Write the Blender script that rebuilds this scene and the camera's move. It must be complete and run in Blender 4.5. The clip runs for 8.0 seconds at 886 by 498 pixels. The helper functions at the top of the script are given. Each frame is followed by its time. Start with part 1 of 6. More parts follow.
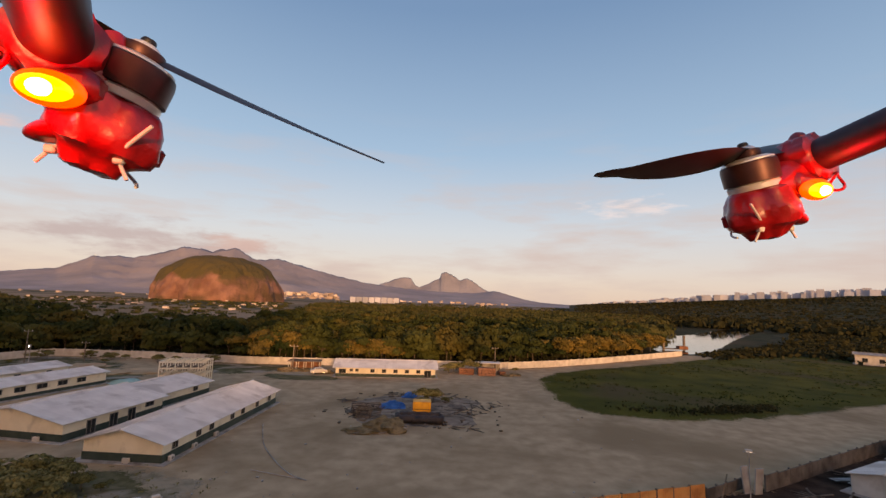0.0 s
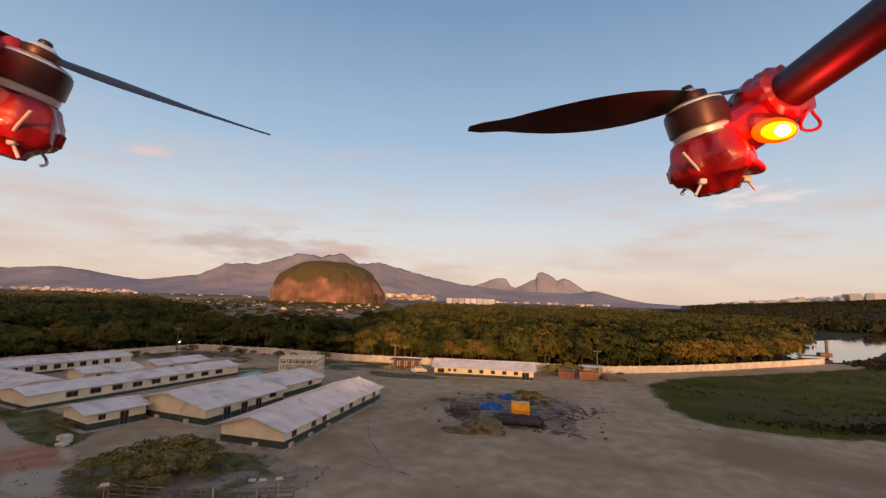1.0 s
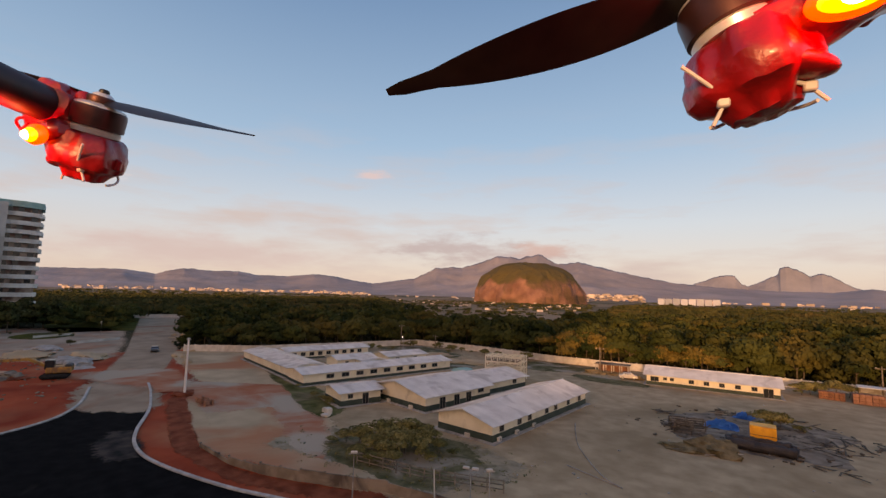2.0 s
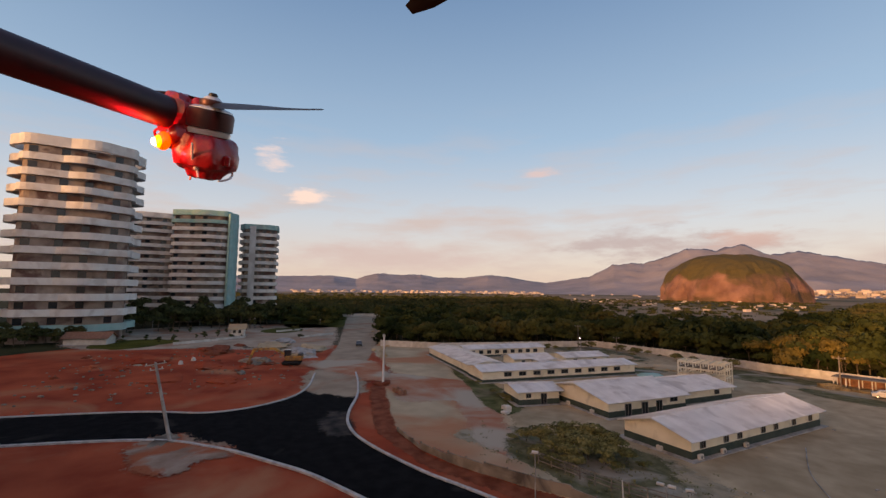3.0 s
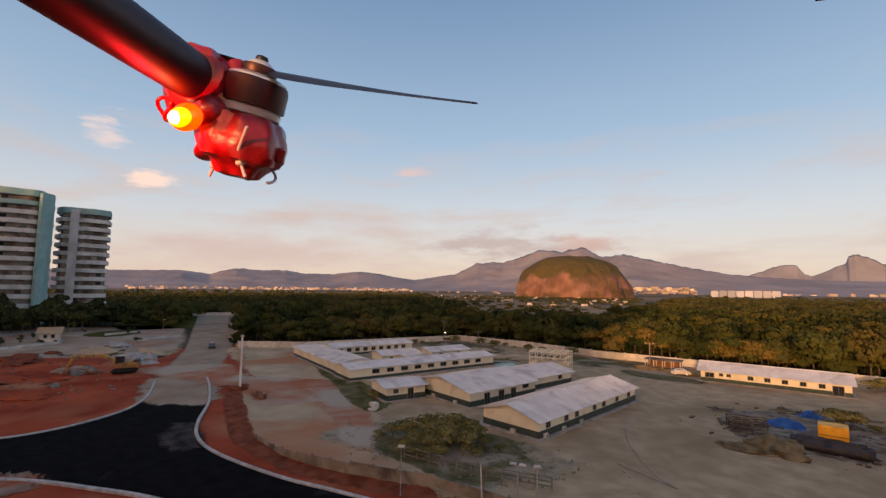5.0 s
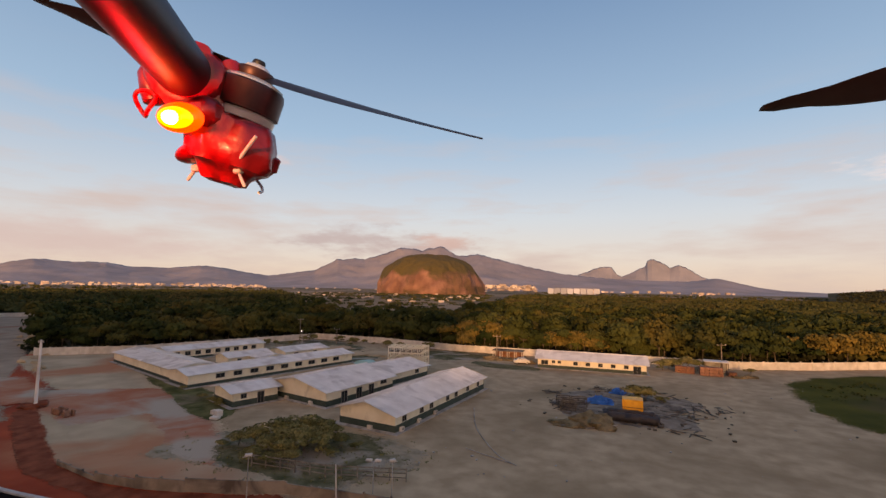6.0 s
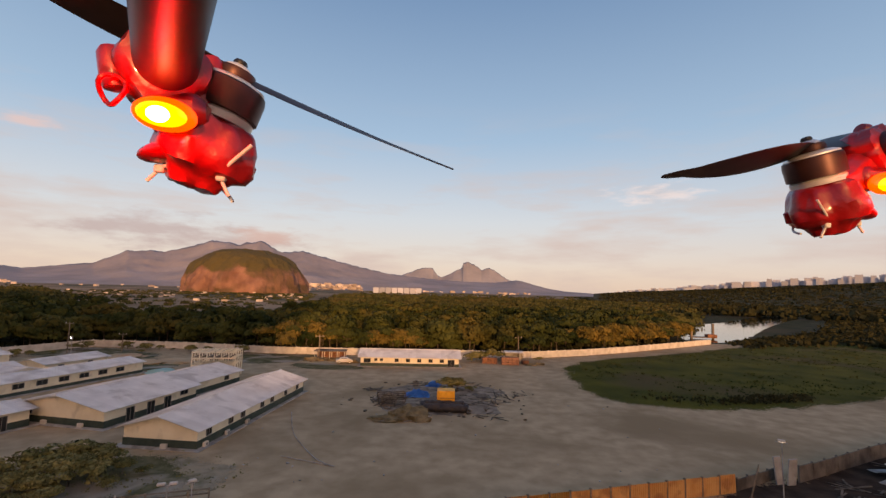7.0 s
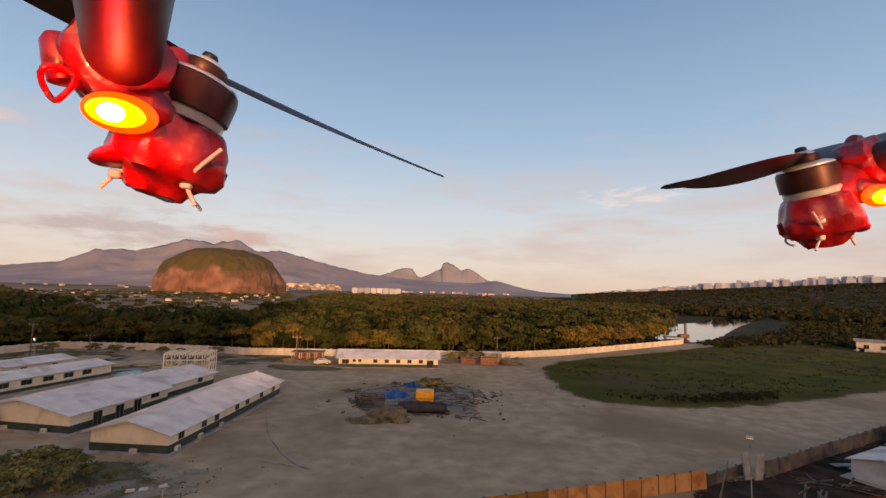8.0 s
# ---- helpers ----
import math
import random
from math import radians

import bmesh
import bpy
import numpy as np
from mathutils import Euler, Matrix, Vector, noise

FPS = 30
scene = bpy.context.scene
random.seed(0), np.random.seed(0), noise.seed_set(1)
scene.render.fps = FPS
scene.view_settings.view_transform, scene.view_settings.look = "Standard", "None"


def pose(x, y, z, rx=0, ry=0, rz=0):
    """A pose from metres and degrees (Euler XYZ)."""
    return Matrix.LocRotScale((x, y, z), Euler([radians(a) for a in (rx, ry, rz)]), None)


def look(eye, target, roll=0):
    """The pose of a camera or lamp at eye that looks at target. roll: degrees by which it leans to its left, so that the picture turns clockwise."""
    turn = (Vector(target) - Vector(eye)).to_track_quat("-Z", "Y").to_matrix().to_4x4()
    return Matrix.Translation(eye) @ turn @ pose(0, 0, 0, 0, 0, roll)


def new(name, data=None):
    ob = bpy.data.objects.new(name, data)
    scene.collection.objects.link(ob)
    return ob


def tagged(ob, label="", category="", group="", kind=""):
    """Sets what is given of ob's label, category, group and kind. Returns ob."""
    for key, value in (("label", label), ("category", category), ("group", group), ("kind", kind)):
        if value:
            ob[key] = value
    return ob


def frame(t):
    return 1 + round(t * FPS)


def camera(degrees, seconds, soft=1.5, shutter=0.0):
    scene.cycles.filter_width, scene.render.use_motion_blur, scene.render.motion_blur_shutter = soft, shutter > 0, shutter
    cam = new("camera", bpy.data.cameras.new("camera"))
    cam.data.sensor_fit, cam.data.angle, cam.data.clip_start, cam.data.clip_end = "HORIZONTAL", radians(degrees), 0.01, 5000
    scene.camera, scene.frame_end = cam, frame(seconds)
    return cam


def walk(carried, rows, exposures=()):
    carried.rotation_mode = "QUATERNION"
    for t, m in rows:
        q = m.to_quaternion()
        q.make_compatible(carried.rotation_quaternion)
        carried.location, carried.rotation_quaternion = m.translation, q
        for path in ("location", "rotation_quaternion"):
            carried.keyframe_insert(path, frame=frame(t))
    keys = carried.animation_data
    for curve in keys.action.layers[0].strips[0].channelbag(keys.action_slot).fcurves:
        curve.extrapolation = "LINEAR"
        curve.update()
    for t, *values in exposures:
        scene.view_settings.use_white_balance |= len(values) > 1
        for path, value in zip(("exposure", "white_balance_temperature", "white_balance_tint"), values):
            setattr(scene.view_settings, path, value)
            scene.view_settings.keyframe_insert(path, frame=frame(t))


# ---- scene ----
EYE = 20.0
cam = camera(89.9, 8.0, soft=1.4)
PATH = (  # seconds, x, y, z above EYE, tilt, roll, yaw
    (0, -0.076, -0.032, 0.005, 96.61, -2.07, -0.22),
    (0.5, -0.029, -0.036, -0.009, 96.53, -2.14, 3.41),
    (1, 0.045, -0.018, -0.013, 96.33, -1.78, 12.02),
    (1.5, 0.097, 0.009, -0.021, 96.12, -1.86, 22.95),
    (2, 0.156, 0.063, -0.018, 95.71, -1.51, 37.25),
    (2.2, 0.181, 0.095, -0.034, 95.60, -1.35, 42.80),
    (3.3, 0.112, 0.139, -0.023, 95.25, -0.45, 60.90),
    (3.5, 0.037, 0.114, 0.011, 95.23, -0.39, 56.06),
    (4, 0.023, 0.075, -0.002, 95.27, -0.72, 49.39),
    (5.3, 0.003, 0.044, -0.004, 94.95, -0.50, 38.70),
    (5.5, -0.004, 0.034, -0.002, 94.90, -0.45, 35.37),
    (6, -0.035, -0.001, 0.004, 94.88, -0.97, 24.79),
    (6.5, -0.060, -0.044, -0.001, 95.08, -0.91, 14.01),
    (7, -0.103, -0.041, 0.011, 95.23, -1.51, 2.64),
    (7.5, -0.113, -0.021, 0.015, 95.36, -1.68, 0.31),
    (8, -0.109, -0.025, 0.019, 95.36, -1.62, 0.00),
)
walk(cam, [(t, pose(x, y, EYE + z, a, b, c)) for t, x, y, z, a, b, c in PATH], exposures=((0, 0.20, 7700, 24), (8, 0.20, 7700, 24)))

# ---- sky and sun ----
SUN_AZ, SUN_EL = 165.0, 6.0  # degrees: clockwise from +y, above the horizon
world = bpy.data.worlds.new("world")
scene.world = world
world.use_nodes = True
wn, wl = world.node_tree.nodes, world.node_tree.links
wn.clear()


w_out = wn.new("ShaderNodeOutputWorld")
w_bg = wn.new("ShaderNodeBackground")
w_sky = wn.new("ShaderNodeTexSky")
w_sky.sky_type, w_sky.sun_disc = "NISHITA", False
w_sky.sun_elevation, w_sky.sun_rotation = radians(SUN_EL), radians(SUN_AZ)
w_sky.air_density, w_sky.dust_density, w_sky.ozone_density = 1.0, 1.2, 1.5
w_co = wn.new("ShaderNodeTexCoord")
w_sep = wn.new("ShaderNodeSeparateXYZ")
wl.new(w_co.outputs["Generated"], w_sep.inputs[0])
# evening colours from the horizon up, laid over the clear sky
w_ramp = wn.new("ShaderNodeValToRGB")
w_ramp.color_ramp.elements[0].position, w_ramp.color_ramp.elements[0].color = 0.0, (0.69, 0.615, 0.53, 1)
w_ramp.color_ramp.elements[1].position, w_ramp.color_ramp.elements[1].color = 1.0, (0.11, 0.20, 0.41, 1)
for at, c in ((0.07, (0.625, 0.645, 0.655)), (0.15, (0.53, 0.66, 0.765)), (0.32, (0.285, 0.505, 0.735)), (0.57, (0.14, 0.30, 0.53))):
    w_ramp.color_ramp.elements.new(at).color = (*c, 1)
wl.new(w_sep.outputs["Z"], w_ramp.inputs[0])
w_up = wn.new("ShaderNodeVectorMath")
w_up.operation = "SCALE"
w_up.inputs["Scale"].default_value = 1 / 0.15
wl.new(w_ramp.outputs[0], w_up.inputs[0])
w_glow = wn.new("ShaderNodeMix")
w_glow.data_type = "RGBA"
w_glow.inputs[0].default_value = 0.8
wl.new(w_sky.outputs[0], w_glow.inputs[6])
wl.new(w_up.outputs[0], w_glow.inputs[7])
# thin clouds, flattened towards the horizon
w_map = wn.new("ShaderNodeMapping")
w_map.inputs["Scale"].default_value = (2.4, 2.4, 13.0)
w_map.inputs["Location"].default_value = (0.4, 2.3, 0.7)
wl.new(w_co.outputs["Generated"], w_map.inputs[0])
w_noise = wn.new("ShaderNodeTexNoise")
w_noise.inputs["Scale"].default_value, w_noise.inputs["Detail"].default_value, w_noise.inputs["Roughness"].default_value = 1.6, 6.0, 0.55
wl.new(w_map.outputs[0], w_noise.inputs["Vector"])
w_cr = wn.new("ShaderNodeMapRange")
for k, v in (("From Min", 0.47), ("From Max", 0.72), ("To Min", 0.0), ("To Max", 0.8)):
    w_cr.inputs[k].default_value = v
wl.new(w_noise.outputs[0], w_cr.inputs["Value"])
w_band = wn.new("ShaderNodeMapRange")
w_band.interpolation_type = "SMOOTHSTEP"
for k, v in (("From Min", 0.12), ("From Max", 0.42), ("To Min", 1.0), ("To Max", 0.0)):
    w_band.inputs[k].default_value = v
wl.new(w_sep.outputs["Z"], w_band.inputs["Value"])
w_cm = wn.new("ShaderNodeMath")
w_cm.operation = "MULTIPLY"
wl.new(w_cr.outputs[0], w_cm.inputs[0])
wl.new(w_band.outputs[0], w_cm.inputs[1])
w_cl = wn.new("ShaderNodeMix")
w_cl.data_type = "RGBA"
w_cl.inputs[7].default_value = (3.4, 3.13, 3.02, 1)
wl.new(w_cm.outputs[0], w_cl.inputs[0])
wl.new(w_glow.outputs[2], w_cl.inputs[6])
w_map2 = wn.new("ShaderNodeMapping")
w_map2.inputs["Scale"].default_value = (7.0, 7.0, 26.0)
wl.new(w_co.outputs["Generated"], w_map2.inputs[0])
w_fine = wn.new("ShaderNodeTexNoise")
w_fine.inputs["Scale"].default_value, w_fine.inputs["Detail"].default_value, w_fine.inputs["Roughness"].default_value = 1.6, 7.0, 0.6
wl.new(w_map2.outputs[0], w_fine.inputs["Vector"])
w_last = w_cl.outputs[2]


def cloud(az, el, wide, high, colour, most, broken):
    """One ragged cloud round a direction of the sky (degrees)."""
    global w_last
    a, e = radians(az), radians(el)
    right = Vector((math.cos(a), -math.sin(a), 0))
    fwd = Vector((math.sin(a) * math.cos(e), math.cos(a) * math.cos(e), math.sin(e)))
    up = right.cross(fwd)
    place = wn.new("ShaderNodeCombineXYZ")
    for k, (v, s) in enumerate(((right, wide), (up, high))):
        d = wn.new("ShaderNodeVectorMath")
        d.operation = "DOT_PRODUCT"
        d.inputs[1].default_value = v / math.sin(radians(s))
        wl.new(w_co.outputs["Generated"], d.inputs[0])
        wl.new(d.outputs["Value"], place.inputs[k])
    ln = wn.new("ShaderNodeVectorMath")
    ln.operation = "LENGTH"
    wl.new(place.outputs[0], ln.inputs[0])
    front = wn.new("ShaderNodeVectorMath")
    front.operation = "DOT_PRODUCT"
    front.inputs[1].default_value = fwd
    wl.new(w_co.outputs["Generated"], front.inputs[0])
    gate = wn.new("ShaderNodeMath")
    gate.operation = "GREATER_THAN"
    gate.inputs[1].default_value = 0.0
    wl.new(front.outputs["Value"], gate.inputs[0])
    rag = wn.new("ShaderNodeMath")
    rag.operation = "MULTIPLY_ADD"
    rag.inputs[1].default_value, rag.inputs[2].default_value = -broken, broken * 0.5
    wl.new(w_fine.outputs[0], rag.inputs[0])
    tot = wn.new("ShaderNodeMath")
    wl.new(ln.outputs["Value"], tot.inputs[0])
    wl.new(rag.outputs[0], tot.inputs[1])
    fade = wn.new("ShaderNodeMapRange")
    fade.interpolation_type = "SMOOTHSTEP"
    for k, v in (("From Min", 0.15), ("From Max", 1.0), ("To Min", most), ("To Max", 0.0)):
        fade.inputs[k].default_value = v
    wl.new(tot.outputs[0], fade.inputs["Value"])
    cut = wn.new("ShaderNodeMath")
    cut.operation = "MULTIPLY"
    wl.new(fade.outputs[0], cut.inputs[0])
    wl.new(gate.outputs[0], cut.inputs[1])
    mx = wn.new("ShaderNodeMix")
    mx.data_type = "RGBA"
    mx.inputs[7].default_value = (*colour, 1)
    wl.new(cut.outputs[0], mx.inputs[0])
    wl.new(w_last, mx.inputs[6])
    w_last = mx.outputs[2]


cloud(SUN_AZ, 8, 88, 52, (15.0, 8.8, 4.2), 0.9, 0.0)  # evening glow round the low sun, widened out of view as warm fill
cloud(-33, 5.6, 14, 2.2, (2.75, 2.45, 2.5), 0.75, 2.4)
cloud(-25, 5.9, 5, 1.3, (3.6, 2.75, 2.5), 0.7, 2.6)
cloud(-66, 4.0, 22, 2.8, (3.5, 3.0, 2.95), 0.6, 1.6)
cloud(-76.5, 11.4, 3.0, 1.2, (6.0, 4.9, 4.2), 0.75, 3.2)
cloud(-80.5, 15.5, 2.2, 2.0, (5.2, 4.5, 4.2), 0.6, 3.6)
cloud(-47, 14.6, 2.6, 0.8, (4.2, 3.5, 3.4), 0.7, 2.6)
cloud(22, 12.0, 7, 1.2, (5.2, 4.9, 4.8), 0.5, 4.0)
wl.new(w_last, w_bg.inputs[0])
w_bg.inputs[1].default_value = 0.15
wl.new(w_bg.outputs[0], w_out.inputs[0])

sun = new("sun", bpy.data.lights.new("sun", "SUN"))
sun.data.energy, sun.data.angle, sun.data.color = 3.0, radians(3.0), (1.0, 0.58, 0.26)
s_dir = Vector((math.sin(radians(SUN_AZ)) * math.cos(radians(SUN_EL)), math.cos(radians(SUN_AZ)) * math.cos(radians(SUN_EL)), math.sin(radians(SUN_EL))))
sun.matrix_world = look(s_dir * 100, (0, 0, 0))


# ---- materials ----
def material(name, low, high, scale=1.0, rough=0.8, detail=5.0, bump=0.0, bump_scale=8.0, metal=0.0, stain=None, stain_scale=0.1, stain_at=(0.5, 0.65), vary=0.0, island=0.0, spread=(0.35, 0.65), coat=0.0, rise=0.0):
    """Two tones mixed by noise, a second tone for stains at a larger scale, and fine relief; lengths in metres."""
    m = bpy.data.materials.new(name)
    m.use_nodes = True
    n, l = m.node_tree.nodes, m.node_tree.links
    b = n["Principled BSDF"]
    b.inputs["Roughness"].default_value, b.inputs["Metallic"].default_value = rough, metal
    b.inputs["Coat Weight"].default_value = coat
    b.inputs["Specular IOR Level"].default_value = 0.12 if rough > 0.84 else 0.5
    geo = n.new("ShaderNodeNewGeometry")
    nz = n.new("ShaderNodeTexNoise")
    nz.inputs["Scale"].default_value, nz.inputs["Detail"].default_value = scale, detail
    l.new(geo.outputs["Position"], nz.inputs["Vector"])
    mr = n.new("ShaderNodeMapRange")
    mr.inputs["From Min"].default_value, mr.inputs["From Max"].default_value = spread
    l.new(nz.outputs[0], mr.inputs["Value"])
    mix = n.new("ShaderNodeMix")
    mix.data_type = "RGBA"
    mix.inputs[6].default_value, mix.inputs[7].default_value = (*low, 1), (*high, 1)
    l.new(mr.outputs[0], mix.inputs[0])
    colour = mix.outputs[2]
    if stain:
        ns = n.new("ShaderNodeTexNoise")
        ns.inputs["Scale"].default_value, ns.inputs["Detail"].default_value = stain_scale, 7.0
        ns.inputs["Distortion"].default_value = 0.6
        l.new(geo.outputs["Position"], ns.inputs["Vector"])
        ms = n.new("ShaderNodeMapRange")
        ms.inputs["From Min"].default_value, ms.inputs["From Max"].default_value = stain_at
        l.new(ns.outputs[0], ms.inputs["Value"])
        mx = n.new("ShaderNodeMix")
        mx.data_type = "RGBA"
        mx.inputs[7].default_value = (*stain, 1)
        l.new(ms.outputs[0], mx.inputs[0])
        l.new(colour, mx.inputs[6])
        colour = mx.outputs[2]
    if vary or island:
        src = n.new("ShaderNodeObjectInfo").outputs["Random"] if vary else geo.outputs["Random Per Island"]
        k = vary or island
        mv = n.new("ShaderNodeMapRange")
        mv.inputs["To Min"].default_value, mv.inputs["To Max"].default_value = 1 - k, 1 + k
        l.new(src, mv.inputs["Value"])
        hv = n.new("ShaderNodeHueSaturation")
        l.new(mv.outputs[0], hv.inputs["Value"])
        l.new(colour, hv.inputs["Color"])
        colour = hv.outputs[0]
    l.new(colour, b.inputs["Base Color"])
    if bump:
        nb = n.new("ShaderNodeTexNoise")
        nb.inputs["Scale"].default_value, nb.inputs["Detail"].default_value = bump_scale, 6.0
        l.new(geo.outputs["Position"], nb.inputs["Vector"])
        bp = n.new("ShaderNodeBump")
        bp.inputs["Strength"].default_value, bp.inputs["Distance"].default_value = 1.0, bump
        l.new(nb.outputs[0], bp.inputs["Height"])
        l.new(bp.outputs[0], b.inputs["Normal"])
    return m


def glow(name, colour, strength):
    m = bpy.data.materials.new(name)
    m.use_nodes = True
    b = m.node_tree.nodes["Principled BSDF"]
    b.inputs["Base Color"].default_value = (*colour, 1)
    b.inputs["Emission Color"].default_value, b.inputs["Emission Strength"].default_value = (*colour, 1), strength
    return m


M = {}
M["scrub"] = material("scrub_ground", (0.020, 0.024, 0.009), (0.045, 0.043, 0.017), 0.06, 0.95, stain=(0.065, 0.048, 0.025), stain_scale=0.01, bump=0.3, bump_scale=0.5)
M["yard"] = material("grey_dusty_yard", (0.335, 0.245, 0.148), (0.455, 0.345, 0.218), 0.40, 0.95, 10.0, bump=0.012, bump_scale=2.5, stain=(0.265, 0.19, 0.110), stain_scale=0.045, stain_at=(0.48, 0.66))
M["sand"] = material("sandy_lot", (0.37, 0.285, 0.18), (0.505, 0.385, 0.25), 0.15, 0.95, 8.0, bump=0.008, bump_scale=2, stain=(0.42, 0.19, 0.10), stain_scale=0.035, stain_at=(0.50, 0.62))
M["red"] = material("red_soil", (0.255, 0.038, 0.016), (0.43, 0.084, 0.034), 0.10, 0.95, 9.0, bump=0.05, bump_scale=0.8, stain=(0.40, 0.165, 0.085), stain_scale=0.05, stain_at=(0.54, 0.70))
M["stained"] = material("red_washed_sand", (0.38, 0.125, 0.062), (0.41, 0.215, 0.135), 0.18, 0.95, 8.0, bump=0.01, bump_scale=2, stain=(0.40, 0.33, 0.25), stain_scale=0.09, stain_at=(0.46, 0.60))
M["bank"] = material("brown_earth_bank", (0.15, 0.036, 0.016), (0.27, 0.075, 0.036), 0.5, 0.95, bump=0.1, bump_scale=2)
M["dark_soil"] = material("dark_trampled_soil", (0.024, 0.016, 0.011), (0.062, 0.042, 0.030), 0.4, 0.95, bump=0.1, bump_scale=2)
M["spread"] = material("trodden_earth", (0.19, 0.15, 0.112), (0.30, 0.25, 0.195), 0.5, 0.95, bump=0.05, bump_scale=3, stain=(0.10, 0.08, 0.065), stain_scale=0.25)
M["court"] = material("beige_rubble_paving", (0.27, 0.20, 0.145), (0.43, 0.335, 0.25), 0.10, 0.95, 9.0, bump=0.05, bump_scale=1.5, stain=(0.36, 0.17, 0.10), stain_scale=0.04, stain_at=(0.5, 0.64))
M["spoilfan"] = material("spread_spoil", (0.24, 0.14, 0.095), (0.36, 0.25, 0.185), 0.3, 0.95, 9.0, bump=0.05, bump_scale=2, stain=(0.36, 0.10, 0.045), stain_scale=0.2, stain_at=(0.46, 0.56))
M["smear"] = material("dust_on_asphalt", (0.010, 0.009, 0.009), (0.065, 0.050, 0.042), 0.5, 0.95, 9.0)
M["weeds"] = material("weedy_dirt", (0.07, 0.07, 0.028), (0.18, 0.155, 0.085), 0.5, 0.95, 7.0, bump=0.08, bump_scale=3, stain=(0.32, 0.275, 0.215), stain_scale=0.15, stain_at=(0.5, 0.62))
M["grass"] = material("short_grass", (0.042, 0.046, 0.006), (0.092, 0.086, 0.011), 0.09, 0.95, 8.0, bump=0.15, bump_scale=3, stain=(0.085, 0.062, 0.03), stain_scale=0.03, stain_at=(0.55, 0.72))
M["asphalt"] = material("fresh_asphalt", (0.0045, 0.0042, 0.0045), (0.010, 0.009, 0.0095), 0.6, 0.95, 6.0, bump=0.01, bump_scale=20, stain=(0.045, 0.038, 0.034), stain_scale=0.12, stain_at=(0.62, 0.80))
M["oldroad"] = material("dusty_old_road", (0.27, 0.20, 0.138), (0.38, 0.29, 0.205), 0.15, 0.9, 8.0, bump=0.02, bump_scale=3, stain=(0.30, 0.15, 0.09), stain_scale=0.05, stain_at=(0.56, 0.7))
M["kerb"] = material("concrete_kerb", (0.36, 0.34, 0.32), (0.52, 0.50, 0.47), 1.5, 0.9, vary=0.08)
M["roof"] = material("grey_sheet_roof", (0.61, 0.59, 0.565), (0.73, 0.71, 0.68), 0.35, 0.8, 6.0, stain=(0.50, 0.475, 0.45), stain_scale=0.25, bump=0.01, bump_scale=3, vary=0.05)
M["cream"] = material("cream_painted_wall", (0.69, 0.62, 0.47), (0.79, 0.72, 0.57), 0.4, 0.85, stain=(0.50, 0.45, 0.35), stain_scale=0.5, stain_at=(0.55, 0.8), bump=0.004, bump_scale=12)
M["green"] = material("dark_green_plinth", (0.022, 0.040, 0.030), (0.045, 0.065, 0.050), 0.8, 0.7)
M["glass"] = material("dark_window_glass", (0.015, 0.017, 0.020), (0.03, 0.033, 0.036), 0.5, 0.12)
M["frame"] = material("grey_window_frame", (0.16, 0.15, 0.14), (0.22, 0.21, 0.20), 2, 0.6)
M["white"] = material("whitewashed_wall", (0.50, 0.465, 0.41), (0.64, 0.60, 0.54), 0.6, 0.9, stain=(0.42, 0.37, 0.31), stain_scale=0.35, stain_at=(0.52, 0.75), vary=0.06)
M["plaster"] = material("tower_plaster", (0.56, 0.52, 0.49), (0.68, 0.64, 0.60), 0.2, 0.85, stain=(0.50, 0.45, 0.41), stain_scale=0.08, bump=0.01, bump_scale=4)
M["parapet"] = material("balcony_parapet", (0.66, 0.63, 0.59), (0.77, 0.74, 0.69), 0.25, 0.8, stain=(0.58, 0.53, 0.48), stain_scale=0.2)
M["teal"] = material("pale_teal_paint", (0.22, 0.42, 0.40), (0.32, 0.52, 0.49), 0.3, 0.8, stain=(0.30, 0.42, 0.40), stain_scale=0.15)
# shade between the balcony bands is painted into this wall colour
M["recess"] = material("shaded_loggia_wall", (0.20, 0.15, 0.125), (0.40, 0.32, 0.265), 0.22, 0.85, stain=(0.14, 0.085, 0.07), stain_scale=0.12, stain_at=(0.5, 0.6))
M["concrete"] = material("raw_concrete", (0.30, 0.28, 0.26), (0.42, 0.40, 0.37), 0.7, 0.9, stain=(0.22, 0.20, 0.18), stain_scale=0.5, bump=0.01, bump_scale=6)
M["wood"] = material("weathered_timber", (0.13, 0.105, 0.08), (0.25, 0.205, 0.16), 1.5, 0.85, vary=0.2)
M["orange"] = material("orange_corrugated_sheet", (0.72, 0.34, 0.10), (0.82, 0.46, 0.17), 0.8, 0.6, stain=(0.55, 0.24, 0.08), stain_scale=0.6)
M["yellow"] = material("yellow_orange_paint", (0.75, 0.34, 0.015), (0.85, 0.42, 0.03), 1.2, 0.5, stain=(0.6, 0.25, 0.02), stain_scale=0.8)
M["old_wood"] = material("weathered_timber", (0.07, 0.058, 0.046), (0.18, 0.15, 0.12), 0.9, 0.85, bump=0.1, bump_scale=9)
M["mound"] = material("brown_dirt", (0.12, 0.092, 0.05), (0.25, 0.19, 0.105), 0.8, 0.95, bump=0.3, bump_scale=3)
# concrete darkened in its colour to stand for walls in shade
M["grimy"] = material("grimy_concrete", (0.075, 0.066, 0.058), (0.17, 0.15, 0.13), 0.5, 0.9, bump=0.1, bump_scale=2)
M["marshy"] = material("dark_marsh_ground", (0.020, 0.021, 0.010), (0.055, 0.050, 0.024), 0.05, 0.95)
